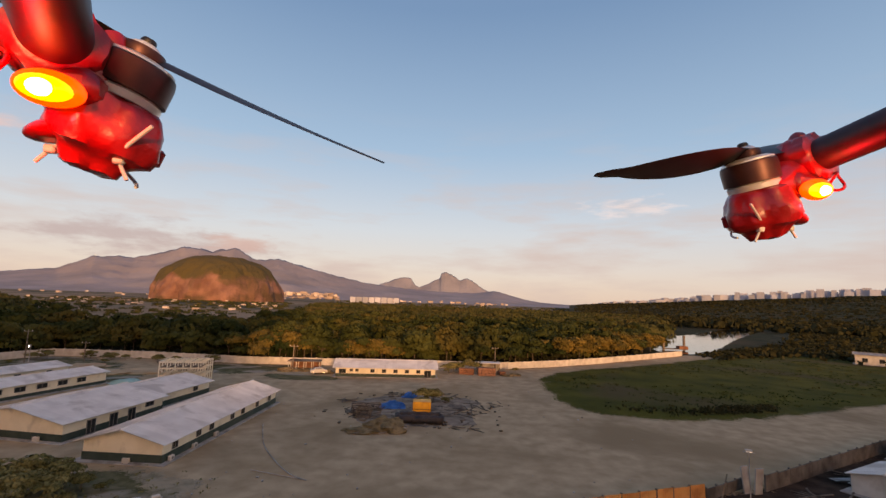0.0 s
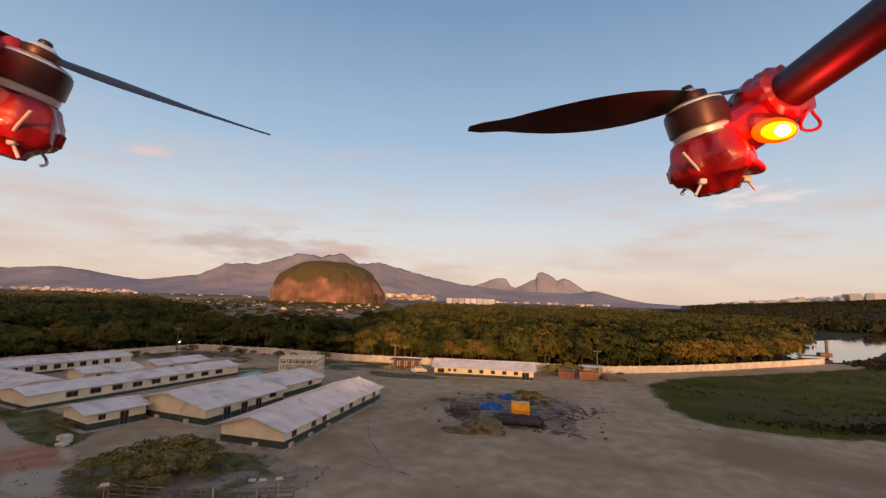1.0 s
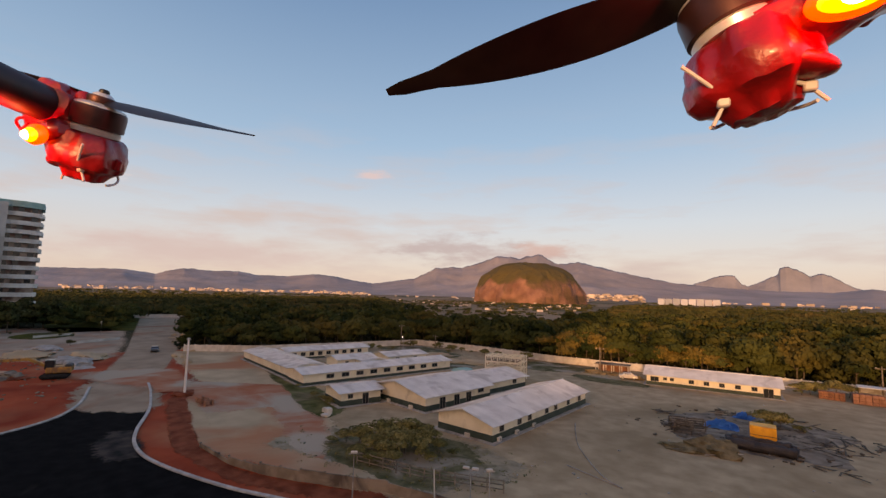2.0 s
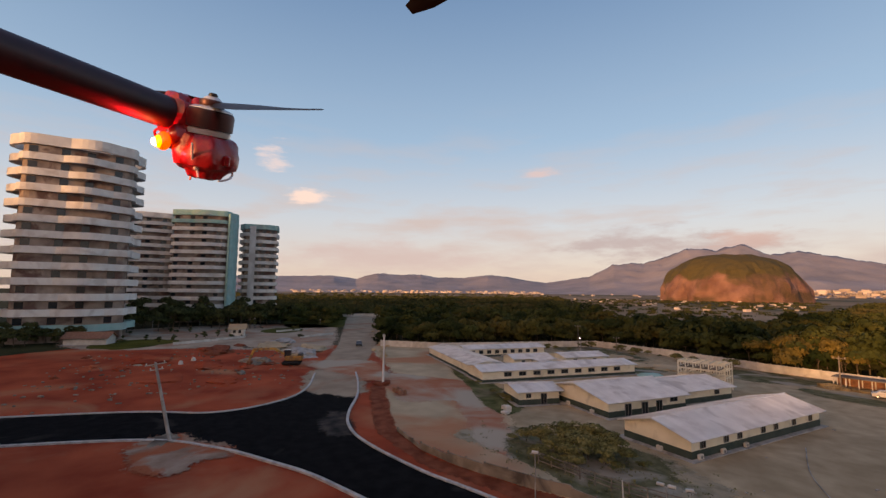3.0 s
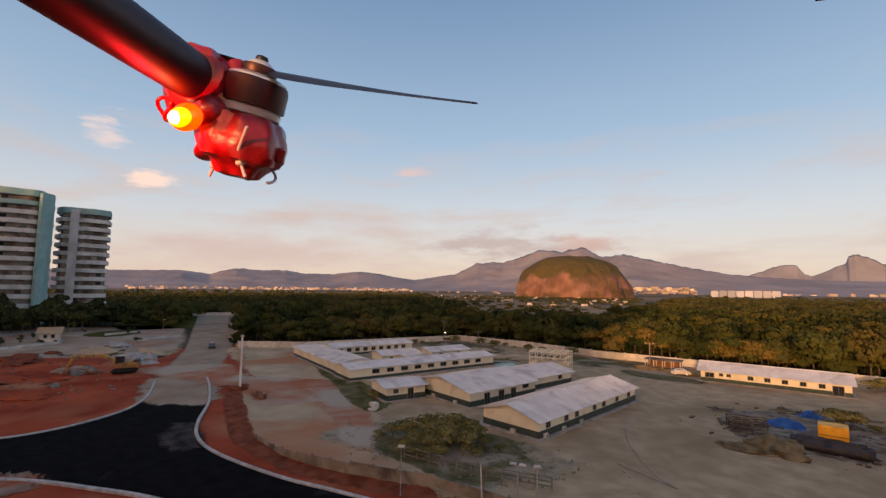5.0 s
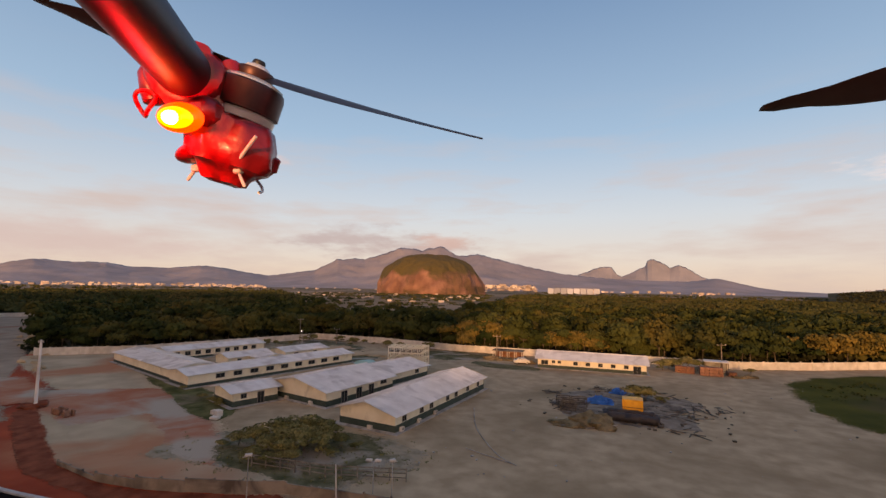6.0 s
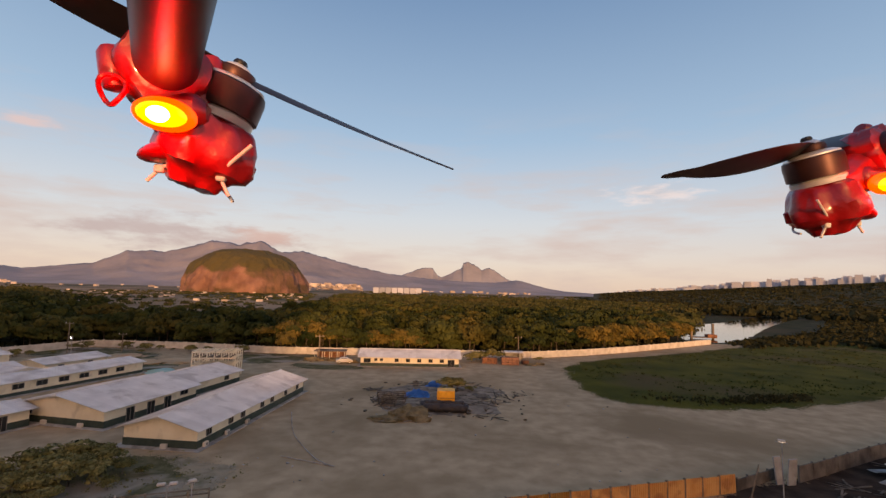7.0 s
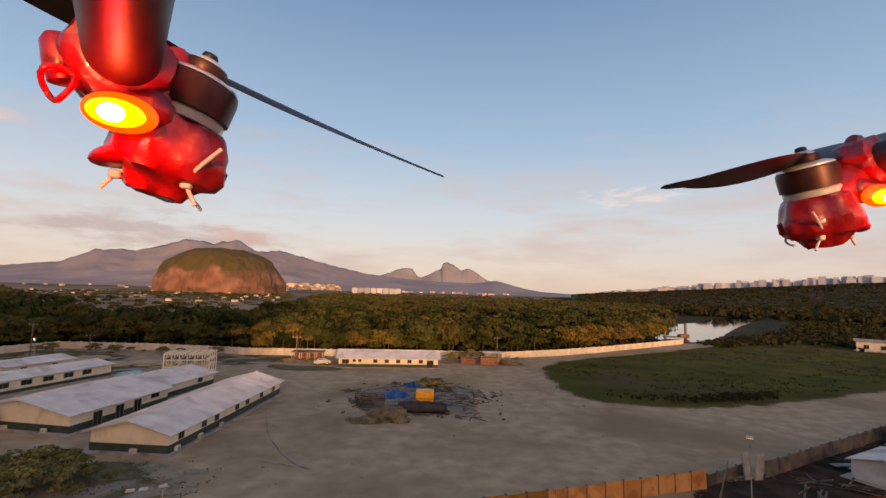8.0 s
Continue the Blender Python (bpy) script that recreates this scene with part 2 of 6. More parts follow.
M["verge"] = material("weedy_grass", (0.055, 0.060, 0.016), (0.150, 0.138, 0.055), 0.35, 0.95, 8.0, bump=0.12, bump_scale=3, stain=(0.20, 0.15, 0.09), stain_scale=0.12, stain_at=(0.58, 0.72))
M["dull_yellow"] = material("worn_yellow_paint", (0.36, 0.17, 0.03), (0.52, 0.27, 0.05), 0.9, 0.6, stain=(0.20, 0.11, 0.05), stain_scale=0.8)
M["blue"] = material("blue_tarpaulin", (0.025, 0.15, 0.48), (0.05, 0.26, 0.70), 0.6, 0.5, bump=0.08, bump_scale=1.5)
M["black"] = material("black_plastic_sheet", (0.018, 0.014, 0.014), (0.045, 0.035, 0.032), 0.8, 0.6, bump=0.05, bump_scale=2)
M["rust"] = material("rusty_brown_steel", (0.13, 0.055, 0.03), (0.28, 0.12, 0.06), 1.2, 0.8)
M["brick"] = material("red_brick_stack", (0.22, 0.11, 0.07), (0.33, 0.17, 0.115), 2.0, 0.9)
M["leaf"] = material("sunlit_canopy_leaves", (0.016, 0.025, 0.007), (0.068, 0.074, 0.020), 0.07, 0.9, 4.0, island=0.10, spread=(0.36, 0.64), stain=(0.092, 0.074, 0.020), stain_scale=0.035, stain_at=(0.52, 0.68))
# far canopy and plain are lightened in colour to suggest distance haze
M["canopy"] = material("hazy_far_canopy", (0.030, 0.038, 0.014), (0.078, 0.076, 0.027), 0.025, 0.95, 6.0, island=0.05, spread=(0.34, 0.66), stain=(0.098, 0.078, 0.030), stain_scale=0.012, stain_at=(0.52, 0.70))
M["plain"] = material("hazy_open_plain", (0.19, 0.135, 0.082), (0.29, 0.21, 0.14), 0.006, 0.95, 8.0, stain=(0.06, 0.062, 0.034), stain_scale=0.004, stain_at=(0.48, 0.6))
M["weedy_yard"] = material("weedy_grey_dirt", (0.17, 0.145, 0.085), (0.33, 0.275, 0.20), 0.7, 0.95, 7.0, bump=0.05, bump_scale=3, stain=(0.34, 0.27, 0.18), stain_scale=0.3, stain_at=(0.45, 0.6))
M["leaf_dark"] = material("dark_green_leaves", (0.034, 0.042, 0.015), (0.075, 0.074, 0.026), 0.15, 0.8, island=0.5)
M["leaf_dry"] = material("dry_shrub_leaves", (0.10, 0.098, 0.034), (0.215, 0.185, 0.072), 0.4, 0.85, island=0.4)
M["leaf_marsh"] = material("dark_marsh_leaves", (0.018, 0.021, 0.009), (0.042, 0.040, 0.017), 0.1, 0.9, island=0.3)
# low sunlight on the trees is put into this golden leaf colour
M["leaf_gold"] = material("yellowing_leaves", (0.075, 0.062, 0.016), (0.20, 0.135, 0.032), 0.25, 0.9, 4.0, island=0.15)
M["bark"] = material("grey_brown_bark", (0.07, 0.055, 0.04), (0.15, 0.12, 0.09), 2, 0.95)
# distance haze is mixed into the base colours of range and peaks
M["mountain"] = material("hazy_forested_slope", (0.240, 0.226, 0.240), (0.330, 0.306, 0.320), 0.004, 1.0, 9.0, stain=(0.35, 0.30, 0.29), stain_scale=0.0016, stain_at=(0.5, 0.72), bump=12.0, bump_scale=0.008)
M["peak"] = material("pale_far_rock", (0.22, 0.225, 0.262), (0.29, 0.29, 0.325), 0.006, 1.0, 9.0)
# far walls are tinted pale blue-grey in place of distance haze
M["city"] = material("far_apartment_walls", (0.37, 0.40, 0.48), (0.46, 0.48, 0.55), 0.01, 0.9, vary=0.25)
M["town"] = material("far_town_walls", (0.42, 0.34, 0.29), (0.64, 0.53, 0.45), 0.01, 0.9, island=0.4)
M["metal"] = material("brushed_aluminium", (0.55, 0.54, 0.53), (0.68, 0.67, 0.66), 60, 0.3, metal=1.0)
M["bell"] = material("dark_motor_bell", (0.05, 0.022, 0.02), (0.09, 0.035, 0.03), 80, 0.42, metal=0.6)
M["ring"] = material("bright_motor_ring", (0.7, 0.68, 0.66), (0.8, 0.78, 0.76), 60, 0.3, metal=0.4)
M["pod"] = material("red_plastic_mount", (0.24, 0.005, 0.008), (0.36, 0.010, 0.013), 70, 0.34, stain=(0.22, 0.006, 0.008), stain_scale=40, bump=0.0006, bump_scale=220, coat=0.3)
# red sheen on the black tube is put into its base colour
M["tube"] = material("black_carbon_tube", (0.020, 0.005, 0.006), (0.036, 0.008, 0.009), 120, 0.45)
M["blade"] = material("black_propeller_plastic", (0.008, 0.007, 0.008), (0.016, 0.013, 0.014), 90, 0.45)
M["tie"] = material("white_nylon_tie", (0.6, 0.56, 0.54), (0.72, 0.68, 0.66), 50, 0.5)
M["led"] = glow("white_hot_led_core", (1.0, 0.75, 0.35), 12.0)
# yellow and red emission imitates the halo round the lamp core
M["led_mid"] = glow("yellow_led_lens", (1.0, 0.33, 0.01), 2.6)
M["led_rim"] = glow("red_led_rim", (1.0, 0.06, 0.004), 2.4)
M["spot"] = glow("white_floodlight_lens", (0.95, 0.97, 1.0), 12.0)
M["lamplens"] = glow("street_lamp_lens", (1.0, 0.9, 0.75), 1.2)
M["smoked"] = material("car_paint_dark", (0.02, 0.02, 0.022), (0.035, 0.035, 0.04), 2, 0.3, coat=0.5)
M["rubber"] = material("black_rubber", (0.015, 0.015, 0.015), (0.03, 0.03, 0.03), 5, 0.9)
water = bpy.data.materials.new("still_water")
water.use_nodes = True
wb = water.node_tree.nodes["Principled BSDF"]
wb.inputs["Base Color"].default_value, wb.inputs["Roughness"].default_value = (0.02, 0.022, 0.02, 1), 0.06
M["water"] = water
M["asphalt"].node_tree.nodes["Principled BSDF"].inputs["Specular IOR Level"].default_value = 0.03
for k in ("yard", "sand", "stained", "grass", "verge", "weeds", "weedy_yard", "oldroad", "smear", "spoilfan", "bank", "dark_soil", "court"):
    kn, kl = M[k].node_tree.nodes, M[k].node_tree.links
    k_at = kn.new("ShaderNodeAttribute")
    k_at.attribute_name = "rim"
    k_nz = kn.new("ShaderNodeTexNoise")  # patches break up along their rims
    k_nz.inputs["Scale"].default_value, k_nz.inputs["Detail"].default_value, k_nz.inputs["Roughness"].default_value = 1.6, 10.0, 0.8
    k_geo = kn.new("ShaderNodeNewGeometry")
    kl.new(k_geo.outputs["Position"], k_nz.inputs["Vector"])
    k_th = kn.new("ShaderNodeMapRange")
    for key, v in (("From Min", 0.30), ("From Max", 0.70), ("To Min", 0.04), ("To Max", 0.96)):
        k_th.inputs[key].default_value = v
    kl.new(k_nz.outputs[0], k_th.inputs["Value"])
    k_sub = kn.new("ShaderNodeMath")
    k_sub.operation = "SUBTRACT"
    kl.new(k_th.outputs[0], k_sub.inputs[0])
    kl.new(k_at.outputs["Fac"], k_sub.inputs[1])
    k_al = kn.new("ShaderNodeMapRange")
    for key, v in (("From Min", -0.012), ("From Max", 0.012), ("To Min", 0.0), ("To Max", 1.0)):
        k_al.inputs[key].default_value = v
    kl.new(k_sub.outputs[0], k_al.inputs["Value"])
    kl.new(k_al.outputs[0], kn["Principled BSDF"].inputs["Alpha"])
for k in ("scrub", "marshy", "mound", "verge", "yard", "sand", "red", "stained", "bank", "dark_soil", "spread", "court", "spoilfan", "weeds", "weedy_yard", "grass", "oldroad", "plain", "leaf", "canopy", "leaf_marsh", "leaf_dark", "leaf_dry", "leaf_gold", "mountain", "peak"):  # dusty ground and matt leaves hardly shine
    M[k].node_tree.nodes["Principled BSDF"].inputs["Specular IOR Level"].default_value = 0.08
# rock dome: bare orange rock below, woods above a ragged line
dm = M["dome"] = material("orange_rock", (0.18, 0.092, 0.068), (0.33, 0.178, 0.128), 0.03, 0.95, 9.0, stain=(0.115, 0.075, 0.045), stain_scale=0.016, stain_at=(0.48, 0.62), bump=5.0, bump_scale=0.06)
dn, dl = dm.node_tree.nodes, dm.node_tree.links
d_b = dn["Principled BSDF"]
d_old = d_b.inputs["Base Color"].links[0].from_socket
d_geo = dn.new("ShaderNodeNewGeometry")
d_sep = dn.new("ShaderNodeSeparateXYZ")
dl.new(d_geo.outputs["Position"], d_sep.inputs[0])
d_nz = dn.new("ShaderNodeTexNoise")
d_nz.inputs["Scale"].default_value, d_nz.inputs["Detail"].default_value = 0.019, 8.0
dl.new(d_geo.outputs["Position"], d_nz.inputs["Vector"])
d_ma = dn.new("ShaderNodeMath")
d_ma.operation = "MULTIPLY_ADD"
d_ma.inputs[1].default_value = 85.0
dl.new(d_nz.outputs[0], d_ma.inputs[0])
dl.new(d_sep.outputs["Z"], d_ma.inputs[2])
d_mr = dn.new("ShaderNodeMapRange")
d_mr.inputs["From Min"].default_value, d_mr.inputs["From Max"].default_value = 88, 100
dl.new(d_ma.outputs[0], d_mr.inputs["Value"])
d_mix = dn.new("ShaderNodeMix")
d_mix.data_type = "RGBA"
d_mix.inputs[7].default_value = (0.098, 0.078, 0.034, 1)
dl.new(d_mr.outputs[0], d_mix.inputs[0])
dl.new(d_old, d_mix.inputs[6])
dl.new(d_mix.outputs[2], d_b.inputs["Base Color"])


# ---- building blocks ----
def mesh_of(name, bm, mat):
    me = bpy.data.meshes.new(name)
    bm.normal_update()
    bm.to_mesh(me)
    bm.free()
    me.materials.append(mat)
    return me


def part(name, bm, mat, parent, label=""):
    ob = new(name, mesh_of(name, bm, mat))
    ob.parent = parent
    return tagged(ob, label) if label else ob


def share(name, me, parent, m):
    """One more piece on a mesh that is there already."""
    ob = new(name, me)
    ob.parent = parent
    ob.matrix_basis = m
    return ob


def thing(name, at, label, category, group="", kind="", turn=0.0):
    ob = new(name)
    ob.empty_display_size = 0.3
    ob.matrix_basis = pose(*at, 0, 0, turn)
    return tagged(ob, label, category, group, kind)


def box(bm, c, s, turn=0.0, m=None, bevel=0.0):
    mm = (m or Matrix()) @ pose(*c, 0, 0, turn) @ Matrix.Diagonal((*s, 1))
    r = bmesh.ops.create_cube(bm, size=1, matrix=mm)
    if bevel:
        es = {e for v in r["verts"] for e in v.link_edges}
        bmesh.ops.bevel(bm, geom=list(es), offset=bevel, segments=1, affect="EDGES")
    return bm


def rod(bm, a, b, r0, r1=None, n=10, caps=True):
    a, b = Vector(a), Vector(b)
    d = b - a
    mm = Matrix.Translation((a + b) / 2) @ d.to_track_quat("Z", "Y").to_matrix().to_4x4()
    bmesh.ops.create_cone(bm, cap_ends=caps, segments=n, radius1=r0, radius2=r0 if r1 is None else r1, depth=d.length, matrix=mm)
    return bm


def lathe(bm, profile, n=24, m=None):
    """Turns (radius, height) pairs round z."""
    mm = m or Matrix()
    rings = []
    for r, z in profile:
        rings.append([bm.verts.new(mm @ Vector((r * math.cos(2 * math.pi * i / n), r * math.sin(2 * math.pi * i / n), z))) for i in range(n)])
    for a, b in zip(rings, rings[1:]):
        for i in range(n):
            bm.faces.new((a[i], a[(i + 1) % n], b[(i + 1) % n], b[i]))
    bm.faces.new(rings[0][::-1])
    bm.faces.new(rings[-1])
    return bm


def smooth_line(pts, step=2.0, closed=False):
    """Catmull-Rom through the points."""
    p = [Vector((*q, 0)) if len(q) == 2 else Vector(q) for q in pts]
    n = len(p)
    out = []
    for i in range(n if closed else n - 1):
        a, b, c, d = (p[(i - 1) % n], p[i], p[(i + 1) % n], p[(i + 2) % n]) if closed else (p[max(i - 1, 0)], p[i], p[i + 1], p[min(i + 2, n - 1)])
        k = max(1, int((c - b).length / step))
        for j in range(k):
            t = j / k
            out.append(0.5 * ((2 * b) + (c - a) * t + (2 * a - 5 * b + 4 * c - d) * t * t + (3 * b - a - 3 * c + d) * t ** 3))
    if not closed:
        out.append(p[-1])
    return out


def patch(name, pts, z, mat, label, category, ragged=0.4, thick=0.3, smooth=True, step=2.0, soft=0.0):
    """A flat area of the ground with an uneven rim, a little above what lies below; soft: width over which it thins out into the ground around."""
    line = smooth_line(pts, step, True) if smooth else [Vector((*q, 0)) for q in pts]
    bm = bmesh.new()
    rim = bm.verts.layers.float.new("rim")
    top = []
    for q in line:
        d = ragged * Vector((noise.noise(q * 0.21), noise.noise(q * 0.21 + Vector((31, 7, 3))), 0)) + ragged * 0.6 * Vector((noise.noise(q * 0.9), noise.noise(q * 0.9 + Vector((5, 70, 3))), 0))
        top.append(bm.verts.new((q.x + d.x, q.y + d.y, z)))
    if soft:
        n = len(top)
        area = sum(top[i].co.x * top[(i + 1) % n].co.y - top[(i + 1) % n].co.x * top[i].co.y for i in range(n))
        outer = []
        reach = max(2, round(1.5 * soft / step))
        for i in range(n):
            e = top[(i + reach) % n].co - top[i - reach].co
            w = Vector((e.y, -e.x, 0)).normalized() * 1.7 * soft * (1 if area > 0 else -1)
            q = top[i].co
            v = bm.verts.new((q.x + w.x, q.y + w.y, z - 0.004))
            v[rim] = 1.0
            outer.append(v)
        bm.faces.new(top)
        for i in range(n):
            bm.faces.new((top[i], top[(i + 1) % n], outer[(i + 1) % n], outer[i]))
        bmesh.ops.recalc_face_normals(bm, faces=bm.faces[:])
        bm.normal_update()
        bm.faces.ensure_lookup_table()
        if bm.faces[0].normal.z < 0:
            bmesh.ops.reverse_faces(bm, faces=bm.faces[:])
        return tagged(new(name, mesh_of(name, bm, mat)), label, category, kind="structure")
    f = bm.faces.new(top)
    bm.normal_update()
    if f.normal.z < 0:
        f.normal_flip()
    r = bmesh.ops.extrude_face_region(bm, geom=[f])
    for v in r["geom"]:
        if isinstance(v, bmesh.types.BMVert):
            v.co.z -= thick
    bm.normal_update()
    bmesh.ops.recalc_face_normals(bm, faces=bm.faces[:])
    ob = new(name, mesh_of(name, bm, mat))
    return tagged(ob, label, category, kind="structure")


def quads(name, centres, sizes, mat, seed=0, facing=None, loose=0.55):
    """Many small leaf sprays as one mesh: quads at the centres, roughly square to the ways they face."""
    rng = np.random.default_rng(seed)
    n = len(centres)
    f = rng.normal(size=(n, 3)) * (loose if facing is not None else 1.0)
    if facing is not None:
        f = f + facing
    f /= np.linalg.norm(f, axis=1)[:, None] + 1e-9
    u = rng.normal(size=(n, 3))
    u -= (u * f).sum(1)[:, None] * f
    u /= np.linalg.norm(u, axis=1)[:, None] + 1e-9
    w = np.cross(f, u)
    s = np.asarray(sizes).reshape(-1, 1)
    k = 0.65 + 0.35 * rng.random((n, 1))
    v = np.stack([centres - u * s, centres - w * s * k, centres + u * s, centres + w * s * k], 1).reshape(-1, 3)
    me = bpy.data.meshes.new(name)
    me.vertices.add(4 * n)
    me.vertices.foreach_set("co", v.astype(np.float32).ravel())
    me.loops.add(4 * n)
    me.loops.foreach_set("vertex_index", np.arange(4 * n, dtype=np.int32))
    me.polygons.add(n)
    me.polygons.foreach_set("loop_start", np.arange(0, 4 * n, 4, dtype=np.int32))
    me.update(calc_edges=True)
    me.validate()
    me.materials.append(mat)
    return me


def crown_points(rng, n, r, h, lumps=7):
    """Leaf places on the outside of a few overlapping lumps, so that the outline is uneven, and the ways they face."""
    c = rng.normal(size=(lumps, 3)) * np.array([0.42 * r, 0.42 * r, 0.22 * h])
    rad = r * (0.42 + 0.28 * rng.random(lumps))
    i = rng.integers(0, lumps, n)
    d = rng.normal(size=(n, 3))
    d[:, 2] = np.abs(d[:, 2]) * 0.9 - 0.25
    d /= np.linalg.norm(d, axis=1)[:, None]
    return c[i] + d * (rad[i] * (0.75 + 0.35 * rng.random(n)))[:, None] * np.array([1, 1, 0.5 * h / r]), d


def tube(bm, pts, r, n=8):
    """One bent tube through the points."""
    pts = [Vector(p) for p in pts]
    rows = []
    for i, p in enumerate(pts):
        d = (pts[min(i + 1, len(pts) - 1)] - pts[max(i - 1, 0)]).normalized()
        q = d.to_track_quat("Z", "Y")
        rows.append([bm.verts.new(p + q @ Vector((r * math.cos(2 * math.pi * k / n), r * math.sin(2 * math.pi * k / n), 0))) for k in range(n)])
    for a, b in zip(rows, rows[1:]):
        for k in range(n):
            bm.faces.new((a[k], a[(k + 1) % n], b[(k + 1) % n], b[k]))
    bm.faces.new(rows[0][::-1])
    bm.faces.new(rows[-1])
    return bm


rng = np.random.default_rng(7)
# ---- ground ----
bm = bmesh.new()
rings = [[bm.verts.new((r * math.cos(a * math.pi / 48), r * math.sin(a * math.pi / 48), 0.0)) for a in range(96)] for r in (60, 150, 400, 1200, 3000, 4700)]
bm.faces.new(rings[0])
for a, b in zip(rings, rings[1:]):
    for i in range(96):
        bm.faces.new((a[i], b[i], b[(i + 1) % 96], a[(i + 1) % 96]))
bmesh.ops.recalc_face_normals(bm, faces=bm.faces[:])
tagged(new("ground", mesh_of("ground", bm, M["scrub"])), "dark green scrub plain reaching to the hills", "ground", kind="structure")

patch("red_soil_ground", [(-20, 36), (-36, 34), (-56, 36), (-78, 42), (-92, 50), (-106, 55), (-128, 62), (-150, 66), (-160, 44), (-190, 10), (-186, -26), (-150, -60), (-90, -70), (-20, -40), (40, -20), (90, 10), (110, 60), (75, 66), (36, 49), (14, 40)], 0.04, M["red"], "bare red building-site soil beside the new road", "soil", 1.2)
patch("yard", [(-133, 77), (-114, 130), (-84, 132), (-55, 129), (-26, 131), (20, 136), (55, 156), (104, 193), (111, 189), (60, 148), (40, 138), (32, 122), (30, 104), (40, 92), (71, 95), (110, 112), (160, 128), (160, 100), (100, 84), (65, 68), (35, 51), (15, 42), (-5, 37), (-24, 36), (-36, 34), (-48, 33), (-62, 34), (-82, 42), (-104, 52), (-140, 64)], 0.045, M["yard"], "grey dusty gravel yard between the sheds and the wall", "yard", 0.8, soft=2.5)
patch("sandy_lot", [(-148, 61), (-131, 76), (-118, 70), (-80, 58), (-60, 47), (-49, 40), (-41, 37), (-36, 35.4), (-41.5, 34.9), (-48.5, 33.9), (-54.4, 32.2), (-58, 30.4), (-63.3, 31), (-75.2, 35), (-84.3, 37), (-92, 44), (-104, 49), (-128, 55)], 0.055, M["sand"], "pale sandy lot with red soil stains", "lot", 0.8, soft=2)
patch("red_stain", [(-98, 43), (-89.2, 50.5), (-79, 54.5), (-66, 49.5), (-55.2, 42.6), (-46.3, 38.6), (-44.7, 36.2), (-53.8, 38.6), (-63, 43.2), (-69, 46.2), (-72.4, 42.4), (-74, 37.8), (-80, 36.8)], 0.062, M["stained"], "red soil washed across the pale lot", "soil", 0.9, step=1.0, soft=1.8)
patch("earth_bank", [(-84.3, 36.8), (-75.2, 35), (-63.3, 31.2), (-58.2, 30.4), (-54.4, 32.2), (-48.5, 33.9), (-41.5, 34.9), (-35.1, 35.3), (-31.8, 34.6), (-35.0, 32.9), (-38.7, 32.0), (-44.5, 31.5), (-50.2, 30.1), (-55.9, 28.5), (-61.4, 29.6), (-75.8, 34.2)], 0.068, M["sand"], "low sandy bank along the edge of the lot", "bank", 0.5, 0.4, step=0.8, soft=1.0)
# dark red strip paints the shadow under the edge of the bank
patch("drain_strip", [(-92, 41), (-84.5, 36.4), (-75.8, 33.4), (-61.6, 28.2), (-55.9, 27.0), (-50.2, 26.8), (-44.5, 27.7), (-38.7, 29.8), (-31.9, 32.8), (-31, 31.8), (-38.4, 28.6), (-44.3, 26.6), (-50, 25.9), (-56, 26.0), (-62.6, 26.9), (-77, 32.0), (-86, 35.6)], 0.074, M["bank"], "dark red strip painted as shade along the foot of the bank", "soil", 0.5, 0.1, step=0.8, soft=0.8)
patch("grass_field", [(30, 121), (28.5, 104), (29, 92), (36, 87), (44, 85.5), (57, 88), (71, 93.5), (95, 104), (130, 117), (190, 150), (210, 200), (160, 215), (120, 186), (104, 178), (80, 160), (57, 146), (40, 134)], 0.056, M["grass"], "rough green grass field beside the dirt track", "grass", 1.6, soft=3)
patch("grass_strip", [(-136, 84.5), (-118, 75.5), (-96, 66), (-81, 60), (-68, 54.5), (-60, 51.5), (-58, 47.5), (-65, 48.5), (-79, 54.5), (-94, 60.5), (-118, 71), (-136, 80.5)], 0.07, M["verge"], "weedy grass strip beside the courtyard block", "grass", 0.8, soft=1.0)
patch("weedy_ground", [(-52, 36), (-44, 34), (-34, 35), (-29, 40), (-27, 47), (-32, 51), (-38, 49), (-46, 46), (-52, 42)], 0.06, M["weedy_yard"], "weedy trampled ground round the bushes", "weeds", 1.8, step=0.7, soft=2)
patch("garden", [(-196, 2), (-184, -4), (-176, -14), (-184, -24), (-198, -22), (-205, -10)], 0.16, M["grass"], "dark lawn in front of the towers", "grass", 1.5)
patch("garden", [(-232, 40), (-218, 34), (-210, 44), (-222, 54), (-236, 52)], 0.16, M["grass"], "dark lawn in front of the towers", "grass", 1.5)
patch("grass_verge", [(-330, 108), (-250, 84), (-232, 74), (-240, 50), (-300, 66), (-360, 100)], 0.05, M["grass"], "grass verge beside the far road", "grass", 1.5, soft=3)
patch("marsh_ground", [(104, 190), (128, 212), (168, 250), (232, 318), (330, 440), (530, 680), (700, 560), (460, 260), (330, 190), (230, 140), (180, 128), (190, 152), (206, 198), (160, 213), (120, 188)], 0.03, M["marshy"], "dark wet ground of the marsh beside the inlet", "marsh", 4.0)
patch("water", [(104, 222), (130, 268), (157, 316), (207, 366), (300, 474), (340, 500), (338, 470), (290, 414), (216, 326), (172, 270), (146, 236), (122, 208), (107, 204)], 0.05, M["water"], "still pale water of a narrow inlet", "water", 1.6)
